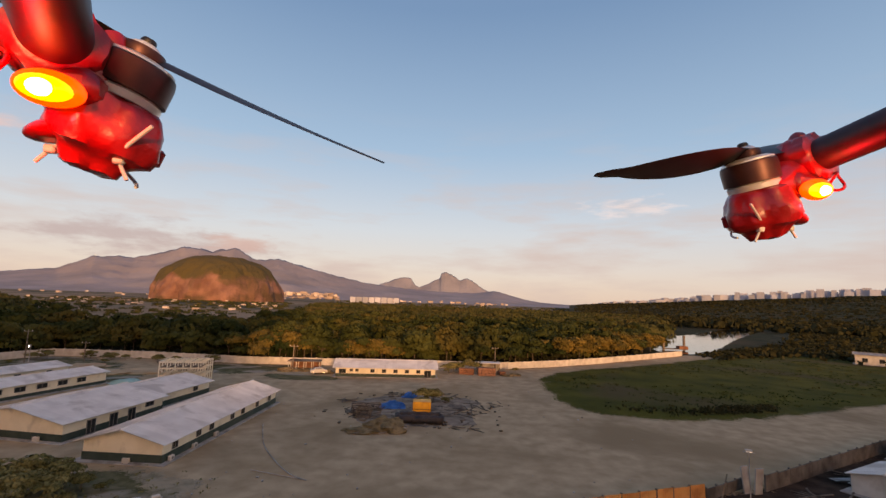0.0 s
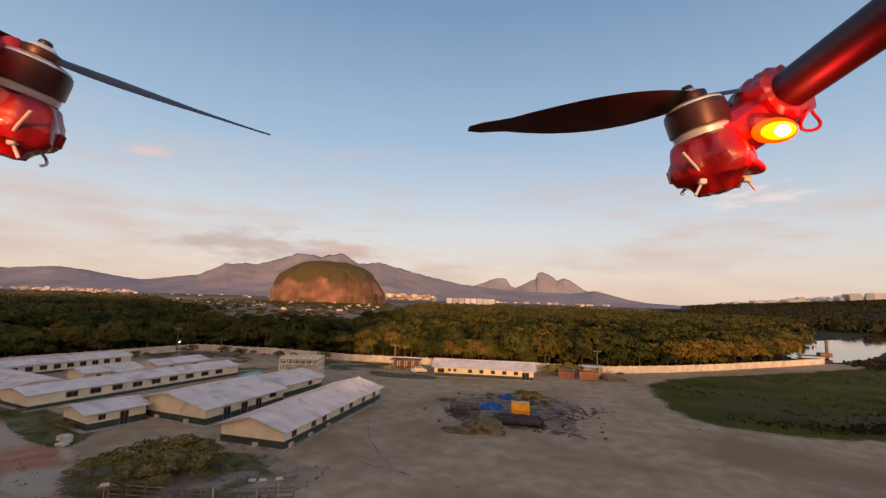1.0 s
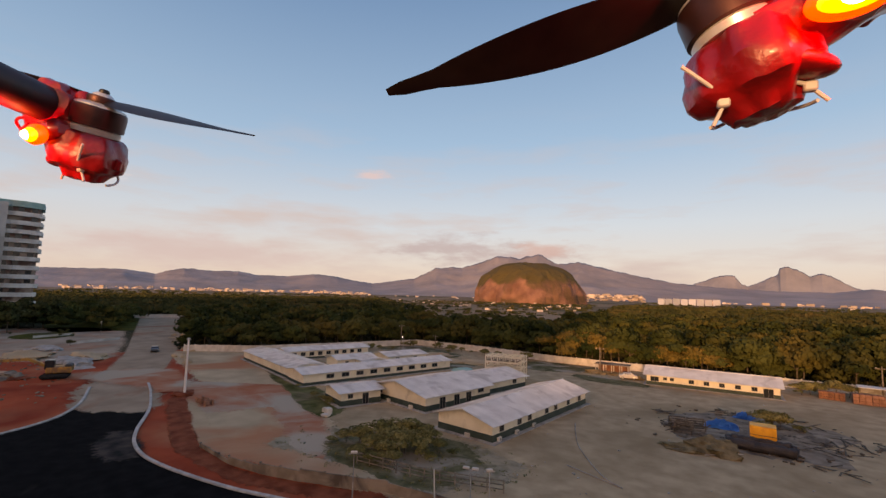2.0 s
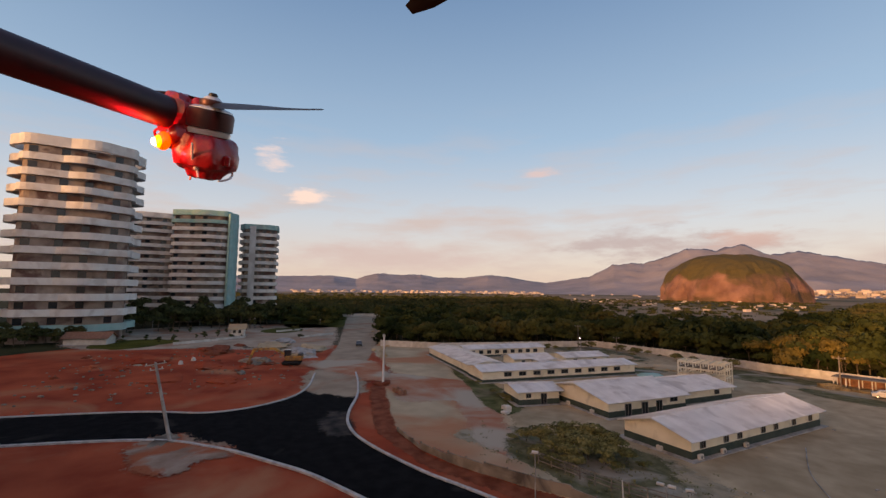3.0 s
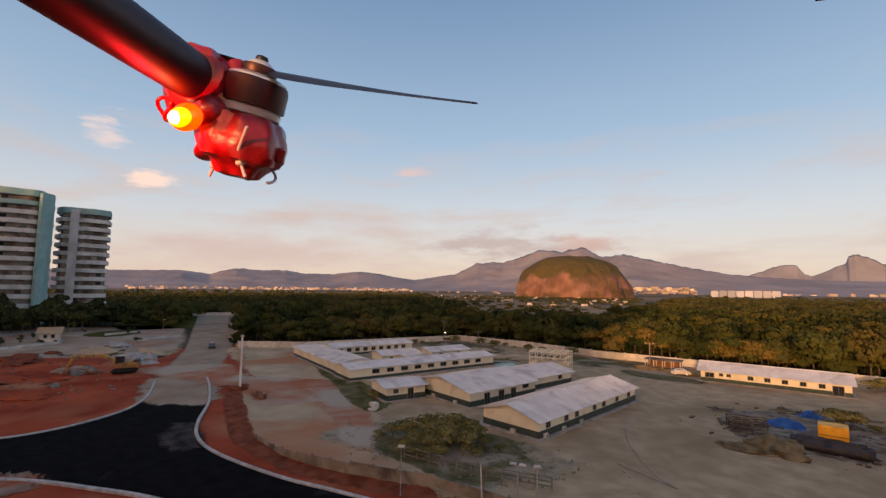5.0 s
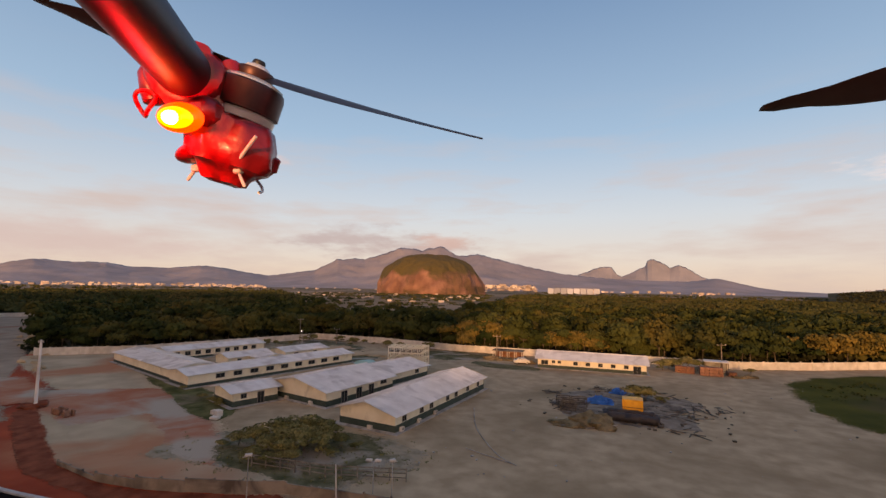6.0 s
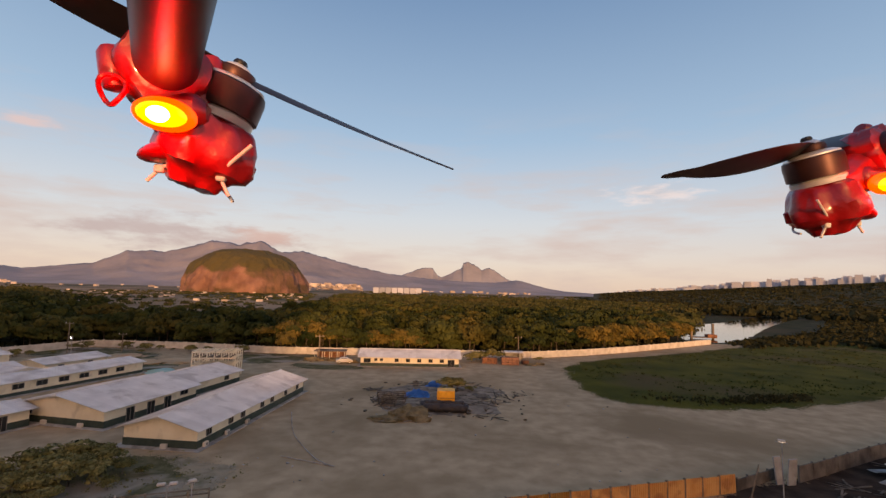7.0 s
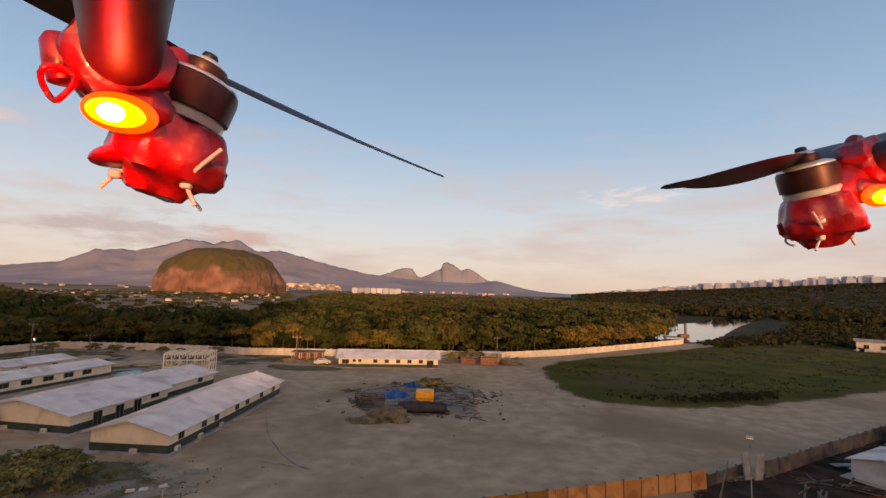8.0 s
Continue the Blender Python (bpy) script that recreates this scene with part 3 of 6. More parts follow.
patch("far_road", [(-106.5, 29.3), (-103.5, 38.2), (-150, 60.8), (-200, 82), (-312, 127.5), (-321, 111), (-205, 69), (-152, 50)], 0.056, M["oldroad"], "dusty grey road running to the woods", "road", 0.5, smooth=False, soft=1.6)
patch("paved_court", [(-172, 8), (-150, 38), (-160, 46), (-200, 60), (-250, 70), (-262, 30), (-250, -20), (-200, -30), (-178, -14)], 0.05, M["court"], "beige rubble and paving in front of the towers", "paving", 1.5, soft=4)

UP = smooth_line([(-104, -60), (-95, -28), (-87.4, -5), (-81, 6.5), (-83.9, 17), (-92, 23.5), (-106.8, 29)], 1.0)
RI = smooth_line([(-103.6, 37.9), (-94.8, 35.2), (-82, 30.5), (-71.3, 25.2), (-64, 22.7), (-56.4, 22.3), (-45.1, 24.2), (-35.8, 27.1), (-15, 33), (20, 38)], 1.0)
LO = smooth_line([(-90, -62), (-80, -28), (-71.6, -3.8), (-64, 4.8), (-55.9, 10.1), (-45.6, 15), (-25, 20), (25, 24)], 1.0)
bm = bmesh.new()
f = bm.faces.new([bm.verts.new((p.x, p.y, 0.13)) for p in UP + RI + LO[::-1]])
bm.normal_update()
if f.normal.z < 0:
    f.normal_flip()
tagged(new("road", mesh_of("road", bm, M["asphalt"])), "freshly laid black asphalt road with a junction", "road", kind="structure")
patch("road_dust", [(-109, 30), (-105.4, 38), (-95, 35), (-87, 32), (-82, 29.4), (-86.5, 27.0), (-92, 24.2), (-100, 27)], 0.145, M["oldroad"], "grey dust lying over the end of the asphalt", "dust", 1.6, 0.05, step=1.0, soft=2)
patch("road_red_dust", [(-122, 31), (-122.5, 38), (-114.5, 45.5), (-93.5, 39), (-103.2, 37.6), (-113, 34)], 0.165, M["stained"], "red soil carried across the end of the road", "soil", 1.8, 0.05, step=0.9, soft=3)
patch("asphalt_smear", [(-66.5, 20.6), (-70.4, 22.0), (-71.6, 23.4), (-65.0, 22.2), (-61.6, 21.2), (-62.3, 20.2)], 0.15, M["smear"], "thin grey dust tracked over the fresh asphalt", "dust", 0.8, 0.015, step=0.6, soft=1.6)
# kerbs: separate stones along each edge
bm = bmesh.new()
box(bm, (0, 0, 0), (0.97, 0.42, 0.38), bevel=0.04)
stone = mesh_of("kerb_stone", bm, M["kerb"])
for k, line in enumerate((UP, RI, LO)):
    kerb = thing("kerb", (0, 0, 0), "pale concrete kerb along the new asphalt", "kerb", "kerbs of the new road", "structure")
    for a, b in zip(line, line[1:]):
        if (a - Vector((-60, 15, 0))).length < 75:
            d = b - a
            share("kerb_stone", stone, kerb, pose((a.x + b.x) / 2, (a.y + b.y) / 2, 0.12, 0, 0, math.degrees(math.atan2(d.y, d.x))) @ Matrix.Diagonal((d.length, 1, 1, 1)))


for pts in ([(-118, 122), (-108, 128), (-94, 124), (-84, 116), (-97, 112), (-108, 114)], [(-90, 107), (-79, 112), (-70, 102), (-80, 98.5)], [(-64, 122), (-52, 128), (-42, 126), (-46, 119), (-58, 116)]):
    patch("wall_weeds", pts, 0.058, M["weeds"], "thin weeds and grass before the white wall", "weeds", 1.6, soft=3)
# ---- sheds ----
def window(parent, m, w, h, door=False):
    """A framed dark pane on a wall: m's x runs along the wall, its y out of it, its z up."""
    bm = bmesh.new()
    for c, s in (((0, 0.02, h / 2), (w, 0.09, 0.07)), ((0, 0.02, -h / 2), (w, 0.09, 0.07)), ((-w / 2, 0.02, 0), (0.07, 0.09, h)), ((w / 2, 0.02, 0), (0.07, 0.09, h)), ((0, 0.02, 0), (0.05, 0.07, h))):
        box(bm, c, s, m=m)
    name = "door" if door else "window"
    fr = part(name, bm, M["frame"], parent, "dark opening in a grey frame")
    bm = bmesh.new()
    box(bm, (0, 0.0, 0), (w - 0.06, 0.05, h - 0.06), m=m)
    part("pane", bm, M["glass"], fr)


def shed(name, corner, turn, length, depth, wall=2.5, ridge=3.8, label="", front=(), gable=(), over=0.7, plinth=1.05, mats=("cream", "roof"), group="site sheds", back=(), rest=0.0):
    """A long low shed: x runs along its front from the corner, y back from the front. front, gable: (place, width, height, middle) of openings."""
    ob = thing(name, (*corner, rest), label, "shed", group, turn=turn)
    bm = bmesh.new()
    prof = [(0, 0), (0, wall), (depth / 2, ridge - 0.08), (depth, wall), (depth, 0)]
    a, b = ([bm.verts.new((x, y, z)) for y, z in prof] for x in (0, length))
    bm.faces.new(a)
    bm.faces.new(b[::-1])
    for i in range(5):
        bm.faces.new((a[i], b[i], b[(i + 1) % 5], a[(i + 1) % 5]))
    bmesh.ops.recalc_face_normals(bm, faces=bm.faces[:])
    part("wall", bm, M[mats[0]], ob)
    bm = bmesh.new()
    for c, s in (((length / 2, -0.02, plinth / 2), (length + 0.1, 0.08, plinth)), ((length / 2, depth + 0.02, plinth / 2), (length + 0.1, 0.08, plinth)), ((-0.02, depth / 2, plinth / 2), (0.08, depth, plinth)), ((length + 0.02, depth / 2, plinth / 2), (0.08, depth, plinth))):
        box(bm, c, s)
    if plinth > 0.3:
        part("plinth", bm, M["green"], ob, "dark green painted lower wall")
    bm = bmesh.new()
    box(bm, (length / 2, depth / 2, 0.08), (length + 1.6, depth + 1.6, 0.16), bevel=0.03)
    part("footing", bm, M["concrete"], ob, "pale concrete apron")
    slope = math.atan2(ridge - wall, depth / 2)
    run = math.hypot(depth / 2, ridge - wall) + over
    n = max(4, int((length + 2 * over) / 1.05))
    wide = (length + 2 * over) / n
    for side in (0, 1):
        m = (Matrix.Translation((0, depth, 0)) @ Matrix.Scale(-1, 4, (0, 1, 0)) if side else Matrix()) @ Matrix.Translation((0, depth / 2, ridge)) @ pose(0, 0, 0, math.degrees(slope))
        bm = bmesh.new()
        box(bm, (length / 2, -run / 2, -0.03), (length + 2 * over - 0.1, run - 0.06, 0.05), m=m)
        bmesh.ops.recalc_face_normals(bm, faces=bm.faces[:])
        roof = part("roof", bm, M[mats[1]], ob, "grey corrugated sheet roof")
        bm = bmesh.new()
        box(bm, (0, -run / 2, 0), (wide + 0.02, run, 0.045))
        for r in range(3):  # standing ribs of the sheet
            box(bm, (wide * (r / 3 - 0.5), -run / 2, 0.03), (0.07, run, 0.05))
        sheet = mesh_of("roof_sheet", bm, M[mats[1]])
        for i in range(n):
            share("roof_sheet", sheet, roof, m @ pose(-over + wide * (i + 0.5), 0, 0.025 + 0.012 * (i % 2), 0, random.uniform(-0.2, 0.2)))
    bm = bmesh.new()
    rod(bm, (-over, depth / 2, ridge + 0.02), (length + over, depth / 2, ridge + 0.02), 0.16, n=8)
    part("ridge_cap", bm, M[mats[1]], ob)
    for x, w, h, z in front:
        window(ob, pose(x, -0.04, z) @ Matrix.Scale(-1, 4, (0, 1, 0)), w, h, z - h / 2 < 0.4)
    for y, w, h, z in gable:
        window(ob, pose(-0.04, y, z, 0, 0, 90), w, h, z - h / 2 < 0.4)
    for y, w, h, z in back:
        window(ob, pose(length + 0.04, y, z, 0, 0, -90), w, h, z - h / 2 < 0.4)
    return ob


# fronts of these face +x-ish: x of the shed runs along +y of the place
A = 90.0
shed("long_shed", (-31.7, 53.8), A - 3.0, 31, 9.6, label="long cream shed with a grey sheet roof and green plinth",
     front=[(2.2, 1.0, 0.9, 1.65), (7.0, 1.0, 0.9, 1.65), (10.0, 1.0, 0.9, 1.65), (15.5, 1.0, 0.9, 1.65), (18.7, 1.0, 0.9, 1.65), (23.5, 1.0, 0.9, 1.65), (28.2, 1.0, 0.9, 1.65)])
shed("hall_shed", (-48.2, 59.6), A - 8.0, 17, 15.0, 2.6, 4.1, "broad cream shed with dark doors and a sheet roof",
     front=[(4.0, 1.3, 1.9, 1.05), (7.6, 1.3, 1.9, 1.05), (10.8, 1.3, 1.9, 1.05), (14.2, 1.6, 0.7, 1.9)], gable=[(12.5, 1.0, 0.8, 1.7)])
shed("annex_shed", (-47.5, 78.2), A - 8.0, 13, 11.0, 2.5, 3.6, "smaller cream annex behind the broad shed", front=[(9.0, 1.2, 0.8, 1.7)])
shed("small_hut", (-61.0, 52.3), A - 17.0, 7.6, 7.2, 2.5, 3.1, "small cream hut with a dark door and sheet roof", front=[(4.6, 1.1, 1.9, 1.05), (1.7, 0.9, 0.7, 1.7)])
K = Vector((-79.5, 57.8, 0))
ku, kv = Vector((math.sin(radians(13)), math.cos(radians(13)), 0)), Vector((-math.cos(radians(13)), math.sin(radians(13)), 0))


def kp(u, v):
    q = K + ku * u + kv * v
    return (q.x, q.y)


court = dict(wall=2.5, ridge=3.2, over=0.5, plinth=0.7, group="courtyard block")
shed("court_front_wing", kp(0, 0), A - 13, 40, 8.5, label="long cream wing of the courtyard block under a grey roof",
     front=[(6 + 3.6 * i, 1.7, 0.85, 1.65) for i in range(9)], **court)
shed("court_side_wing", kp(9.2, 8.9), A - 13 + 90, 34, 8.8, label="cream side wing of the courtyard block facing the lot",
     front=[(3 + 3.5 * i, 1.2, 0.9, 1.6) for i in range(9)], **court)
shed("court_rear_wing", kp(9.5, 34.5), A - 13, 26, 8.5, label="rear cream wing of the courtyard block", front=[(2 + 2.6 * i, 1.3, 1.0, 1.55) for i in range(9)], **court)
shed("court_inner_hut", kp(15, 14.5), A - 13, 11, 6.5, label="low cream hut inside the courtyard", front=[(2.5, 0.9, 0.8, 1.6), (5.5, 1.0, 1.9, 1.05), (8.5, 0.9, 0.8, 1.6)], **court)
shed("court_end_shed", kp(29.5, 13.5), A - 13, 13, 8.0, label="grey-roofed shed at the end of the courtyard", front=[(3, 1.1, 0.8, 1.6), (9, 1.1, 0.8, 1.6)], **court)
shed("court_link", kp(26, 8.7), A - 13 + 90, 6, 6.0, label="short grey-roofed link between two wings", **court)
shed("site_office", (-26.0, 114.4), 5.5, 25.2, 8.2, 2.55, 3.9, "cream site office with a row of windows and green base", plinth=0.9,
     front=[(1.7, 1.7, 1.0, 1.5), (3.9, 0.75, 0.6, 1.75), (5.3, 0.75, 0.6, 1.75), (9.2, 1.0, 0.8, 1.65), (12.1, 1.0, 0.8, 1.65), (15.0, 1.0, 0.8, 1.65), (17.9, 1.0, 0.8, 1.65), (20.8, 1.0, 0.8, 1.65), (23.2, 1.7, 1.9, 1.0)])

# air conditioners on brackets along the long shed
bm = bmesh.new()
box(bm, (0, 0, 0), (0.8, 0.35, 0.55), bevel=0.04)
unit = mesh_of("casing", bm, M["white"])
bm = bmesh.new()
lathe(bm, [(0.2, 0), (0.2, 0.03), (0.05, 0.05)], 12, pose(0, -0.18, 0, 90))
fan = mesh_of("fan_grille", bm, M["frame"])
for x, y, tr in ((-31.3, 55.0, 87), (-31.0, 59.5, 87), (-30.75, 64.5, 87), (-35.6, 53.5, 177), (-51.5, 59.6, 172), (-57.5, 60.4, 172)):
    ac = thing("air_conditioner", (x, y, 0.43), "white air conditioner box standing by the shed wall", "air conditioner", "air conditioners of the sheds", turn=tr)
    share("casing", unit, ac, Matrix())
    share("fan_grille", fan, ac, Matrix())

# ---- perimeter wall: panels between posts ----
LINE = [(-148.2, 63.2), (-131.6, 79.2), (-112.4, 132.1), (-84, 133.5), (-55.5, 130), (-26, 133), (0, 135.5), (20.7, 137.8), (38, 146.5), (55.1, 157.7), (80, 176), (104.4, 194.6)]
bm = bmesh.new()
box(bm, (0, 0, 1.05), (1, 0.14, 2.0), bevel=0.01)
panel = mesh_of("panel", bm, M["white"])
bm = bmesh.new()
box(bm, (0, 0, 1.1), (0.28, 0.28, 2.25), bevel=0.02)
post = mesh_of("post", bm, M["white"])
for k, (a, b) in enumerate(zip(LINE, LINE[1:])):
    a, b = Vector((*a, 0)), Vector((*b, 0))
    d = b - a
    tr = math.degrees(math.atan2(d.y, d.x))
    wall = thing("perimeter_wall", (a.x, a.y, 0), "whitewashed panel wall around the yard", "wall", "perimeter walls", "structure", tr)
    n = max(1, round(d.length / 3.2))
    for i in range(n):
        w = d.length / n
        share("panel", panel, wall, pose(w * (i + 0.5), 0, 0.05 * random.random() - 0.03, 0, random.uniform(-0.3, 0.3)) @ Matrix.Diagonal((w - 0.2, 1, 1, 1)))
        share("post", post, wall, pose(w * i, 0, 0))


# ---- apartment towers ----
def outline(w, d, wave, n=72):
    """A rounded block with bulging balcony fronts, as (x, y, outward x, outward y)."""
    pts = []
    for i in range(n):
        a = 2 * math.pi * i / n
        ca, sa = math.cos(a), math.sin(a)
        r = 1 / ((abs(ca) ** 7 + abs(sa) ** 7) ** (1 / 7))
        pts.append(Vector((w / 2 * r * ca, d / 2 * r * sa, 0)))
    return pts


def tower(at, turn, w, d, floors, storey, label, teal=(), wave=1.1, top=3.0, flat=()):
    ob = thing("apartment_tower", (*at, 0), label, "apartment building", "apartment towers", turn=turn)
    ring = outline(w, d, wave)
    n = len(ring)
    high = floors * storey + 4.0

    def band(bm, z0, z1, off, thick, wavy=True, shift=0.0):
        rows = []
        for i, p in enumerate(ring):
            q = p.normalized()
            bulge = off + (wave * max(0.0, math.sin(8 * math.pi * i / n + 0.6 + shift)) if wavy else 0)
            rows.append([bm.verts.new((p.x + q.x * o, p.y + q.y * o, z)) for o, z in ((bulge - thick, z0), (bulge, z0), (bulge, z1), (bulge - thick, z1))])
        for i in range(n):
            a, b = rows[i], rows[(i + 1) % n]
            for j in range(4):
                bm.faces.new((a[j], b[j], b[(j + 1) % 4], a[(j + 1) % 4]))

    bm = bmesh.new()
    lo, hi = ([bm.verts.new((p.x, p.y, z)) for p in ring] for z in (0, high))
    for i in range(n):
        bm.faces.new((lo[i], lo[(i + 1) % n], hi[(i + 1) % n], hi[i]))
    bm.faces.new(hi)
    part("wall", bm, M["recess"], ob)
    for k in range(floors + 1):
        z = 4.0 + k * storey
        bm = bmesh.new()
        band(bm, z - 0.3, z + storey * (0.40 if k < floors else 0.62), 1.25, 1.3, shift=0.5 * (k % 2))
        part("balcony", bm, M["teal"] if k in teal else M["parapet"], ob, "curved pale balcony band")
    # smooth plaster piers run up between the balconies
    for i0, paint, span in flat:
        bm = bmesh.new()
        for i in range(i0, i0 + span):
            p, q = ring[i % n], ring[(i + 1) % n]
            pn, qn = p.normalized() * 2.35, q.normalized() * 2.35
            vs = [bm.verts.new((p.x + pn.x * s, p.y + pn.y * s, z)) for s, z in ((1, 0), (1, high + 1.2))] + [bm.verts.new((q.x + qn.x * s, q.y + qn.y * s, z)) for s, z in ((1, high + 1.2), (1, 0))]
            bm.faces.new(vs)
        bmesh.ops.remove_doubles(bm, verts=bm.verts[:], dist=0.001)
        bmesh.ops.solidify(bm, geom=bm.faces[:], thickness=1.8)
        part("pier", bm, M[paint], ob)
        c = (ring[i0 % n] + ring[(i0 + span) % n]) / 2
        e = (ring[(i0 + span) % n] - ring[i0 % n]) * 0.8
        tr = math.degrees(math.atan2(e.y, e.x))
        bm = bmesh.new()
        box(bm, (0, 0, 0), (1.9, 0.2, 1.5))
        pane = mesh_of("pane", bm, M["glass"])
        for k in range(floors):
            for s in (-0.28, 0.28):
                q = c + c.normalized() * 2.38 + e * s
                share("window", pane, ob, pose(q.x, q.y, 4.0 + (k + 0.62) * storey, 0, 0, tr))
    # glazed doors behind the balconies
    bm = bmesh.new()
    box(bm, (0, 0, 0), (2.4, 0.3, storey * 0.42))
    pane = mesh_of("balcony_door", bm, M["glass"])
    for k in range(floors):
        for i in range(1, n, 5):
            p, q = ring[i], ring[(i + 1) % n]
            e = q - p
            if random.random() < 0.75:
                share("balcony_door", pane, ob, pose(p.x, p.y, 4.0 + (k + 0.66) * storey, 0, 0, math.degrees(math.atan2(e.y, e.x))))
    bm = bmesh.new()
    box(bm, (0, 0, high + top / 2), (w * 0.5, d * 0.5, top), bevel=0.3)
    part("roof_house", bm, M["plaster"], ob)
    return ob


def polar(az, dist):
    return (dist * math.sin(radians(az)), dist * math.cos(radians(az)))


tower(polar(-98.9, 222), 96, 33, 24, 12, 5.55, "pink-grey apartment tower with curved balcony bands", teal=(0,), wave=3.0)
tower(polar(-93.2, 332), 84, 32, 22, 13, 4.5, "cream apartment tower with curved balconies behind trees", flat=())
tower(polar(-87.5, 305), 70, 30, 22, 13, 4.5, "cream and teal apartment tower with curved balconies", teal=(0, 12, 13), wave=1.6, flat=((63, "teal", 7),))
tower(polar(-81.75, 318), 86, 20, 20, 12, 4.5, "slim apartment tower with teal trim", teal=(12,), flat=((48, "plaster", 3),))
tower(polar(-110.5, 250), 104, 36, 24, 13, 5.4, "apartment tower with a teal side wall", teal=(0,), flat=((46, "plaster", 3), (63, "teal", 7)))
# unseen blocks added behind the viewpoint, in the low sun, to shade the left
for k in range(11):
    tall = 64 if k < 4 else 86
    blocker = thing("estate_block", (8 - 52 * k, -205 - 6 * (k % 2), 0), "plain pale apartment block added out of view to cast shade", "apartment building", "estate blocks", turn=4)
    bm = bmesh.new()
    box(bm, (0, 0, tall / 2), (50, 20, tall), bevel=0.8)
    part("wall", bm, M["plaster"], blocker)
    for z in range((tall - 4) // 5):
        bm = bmesh.new()
        box(bm, (0, 0.3, 4 + 5 * z), (51.5, 22.5, 1.6), bevel=0.3)
        part("balcony", bm, M["parapet"], blocker)


# lower unseen halls, also added behind the viewpoint, to shade the yard
for x, w, h in ((-37, 66, 20.0), (28, 60, 17.5), (124, 128, 20.0)):
    hall = thing("estate_hall", (x, -50, 0), "plain low pale hall added out of view to cast shade", "apartment building", "estate halls", turn=2)
    bm = bmesh.new()
    box(bm, (0, 0, h / 2), (w, 14, h), bevel=0.5)
    part("wall", bm, M["plaster"], hall)
    for z in range(3):
        bm = bmesh.new()
        box(bm, (0, 0, 3 + 3.6 * z), (w + 1, 15.2, 1.1), bevel=0.2)
        part("balcony", bm, M["parapet"], hall)


# ---- hills ----
def interp(table, x):
    xs, ys = zip(*table)
    return float(np.interp(x, xs, ys))


RIDGE = ((-100, 1.2), (-82, 1.45), (-76, 1.6), (-73, 1.7), (-70.2, 1.3), (-69, 1.75), (-67.5, 2.05), (-65, 1.9), (-62, 1.95), (-60, 1.6), (-56.5, 1.6), (-53.5, 1.95), (-51.5, 1.85), (-49, 1.4), (-46.2, 1.0), (-43.4, 1.45), (-41, 1.8), (-39.2, 2.7), (-38.2, 3.25), (-36.8, 3.35), (-34.8, 3.4), (-32.8, 3.95), (-31.2, 4.6), (-30.2, 5.0), (-29, 4.9), (-27.7, 4.65), (-26.3, 4.9), (-25.3, 5.3), (-24.3, 4.8), (-23.2, 4.2), (-21.9, 4.0), (-20.3, 4.25), (-18.6, 3.85), (-16, 3.2), (-13.4, 2.6), (-9.8, 1.85), (-6.2, 1.5), (-4, 1.3), (0, 1.1), (4, 1.05), (5.6, 1.25), (6.6, 1.45), (7.5, 1.3), (8.7, 0.95), (10.5, 0.5), (12.5, 0.18), (16, 0.0))
ROCKS = ((-9.4, 0.0), (-7.9, 1.75), (-6.6, 2.25), (-5.6, 2.62), (-4.6, 2.8), (-4.0, 2.7), (-3.75, 2.3), (-3.4, 1.8), (-2.9, 1.6), (-2.2, 1.85), (-1.3, 2.35), (-0.5, 2.72), (-0.28, 2.92), (-0.1, 3.46), (0.35, 3.64), (0.9, 3.56), (1.45, 3.2), (1.9, 2.95), (2.25, 2.62), (2.6, 2.75), (3.2, 2.92), (3.8, 2.7), (4.4, 2.3), (5.0, 1.85), (5.5, 1.5), (6.5, 1.2), (8, 0.8), (9.5, 0.3), (11, 0.0))


def hills(name, table, far, depth, mat, label, rough=0.10, step=0.18):
    lo, hi = table[0][0], table[-1][0]
    n, k = int((hi - lo) / step), 26
    bm = bmesh.new()
    grid = []
    for i in range(n + 1):
        az = lo + (hi - lo) * i / n
        top = EYE + far * math.tan(radians(interp(table, az)))
        col = []
        for j in range(k + 1):
            s = j / k  # 0 at the foot, 1 on the ridge
            dist = far - depth * (1 - s)
            x, y = polar(az, dist)
            q = Vector((x, y, 0)) * 0.0022
            shape = s ** 1.25
            folds = (noise.fractal(q, 1.0, 2.0, 5) * 0.5 + abs(noise.noise(q * 2.3)) * 0.5) * rough * 4 * s * (1 - s)
            col.append(bm.verts.new((x, y, max(0.0, top) * max(0.0, shape + folds) + ((noise.noise(q * 9) * 0.032 + noise.noise(q * 23) * 0.022) * top * s * s) - 0.5)))
        x, y = polar(az, min(far + depth * 0.25, 4950))
        col.append(bm.verts.new((x, y, -1)))
        grid.append(col)
    for a, b in zip(grid, grid[1:]):
        for j in range(k + 1):
            bm.faces.new((a[j], b[j], b[j + 1], a[j + 1]))
    bmesh.ops.recalc_face_normals(bm, faces=bm.faces[:])
    ob = new(name, mesh_of(name, bm, mat))
    for p in ob.data.polygons:
        p.use_smooth = True
    tagged(ob, label, "mountain", kind="structure")


hills("mountain_range", RIDGE, 4100, 1200, M["mountain"], "long purple-grey mountain range with haze in its colour", 0.16)
hills("rock_peaks", ROCKS, 4600, 300, M["peak"], "flat-topped rock peaks far off, paled by painted haze", 0.06, 0.05)
# rock dome
DC, DR, DH = polar(-26.3, 1250), 142.0, 108.0
bm = bmesh.new()
grid = []
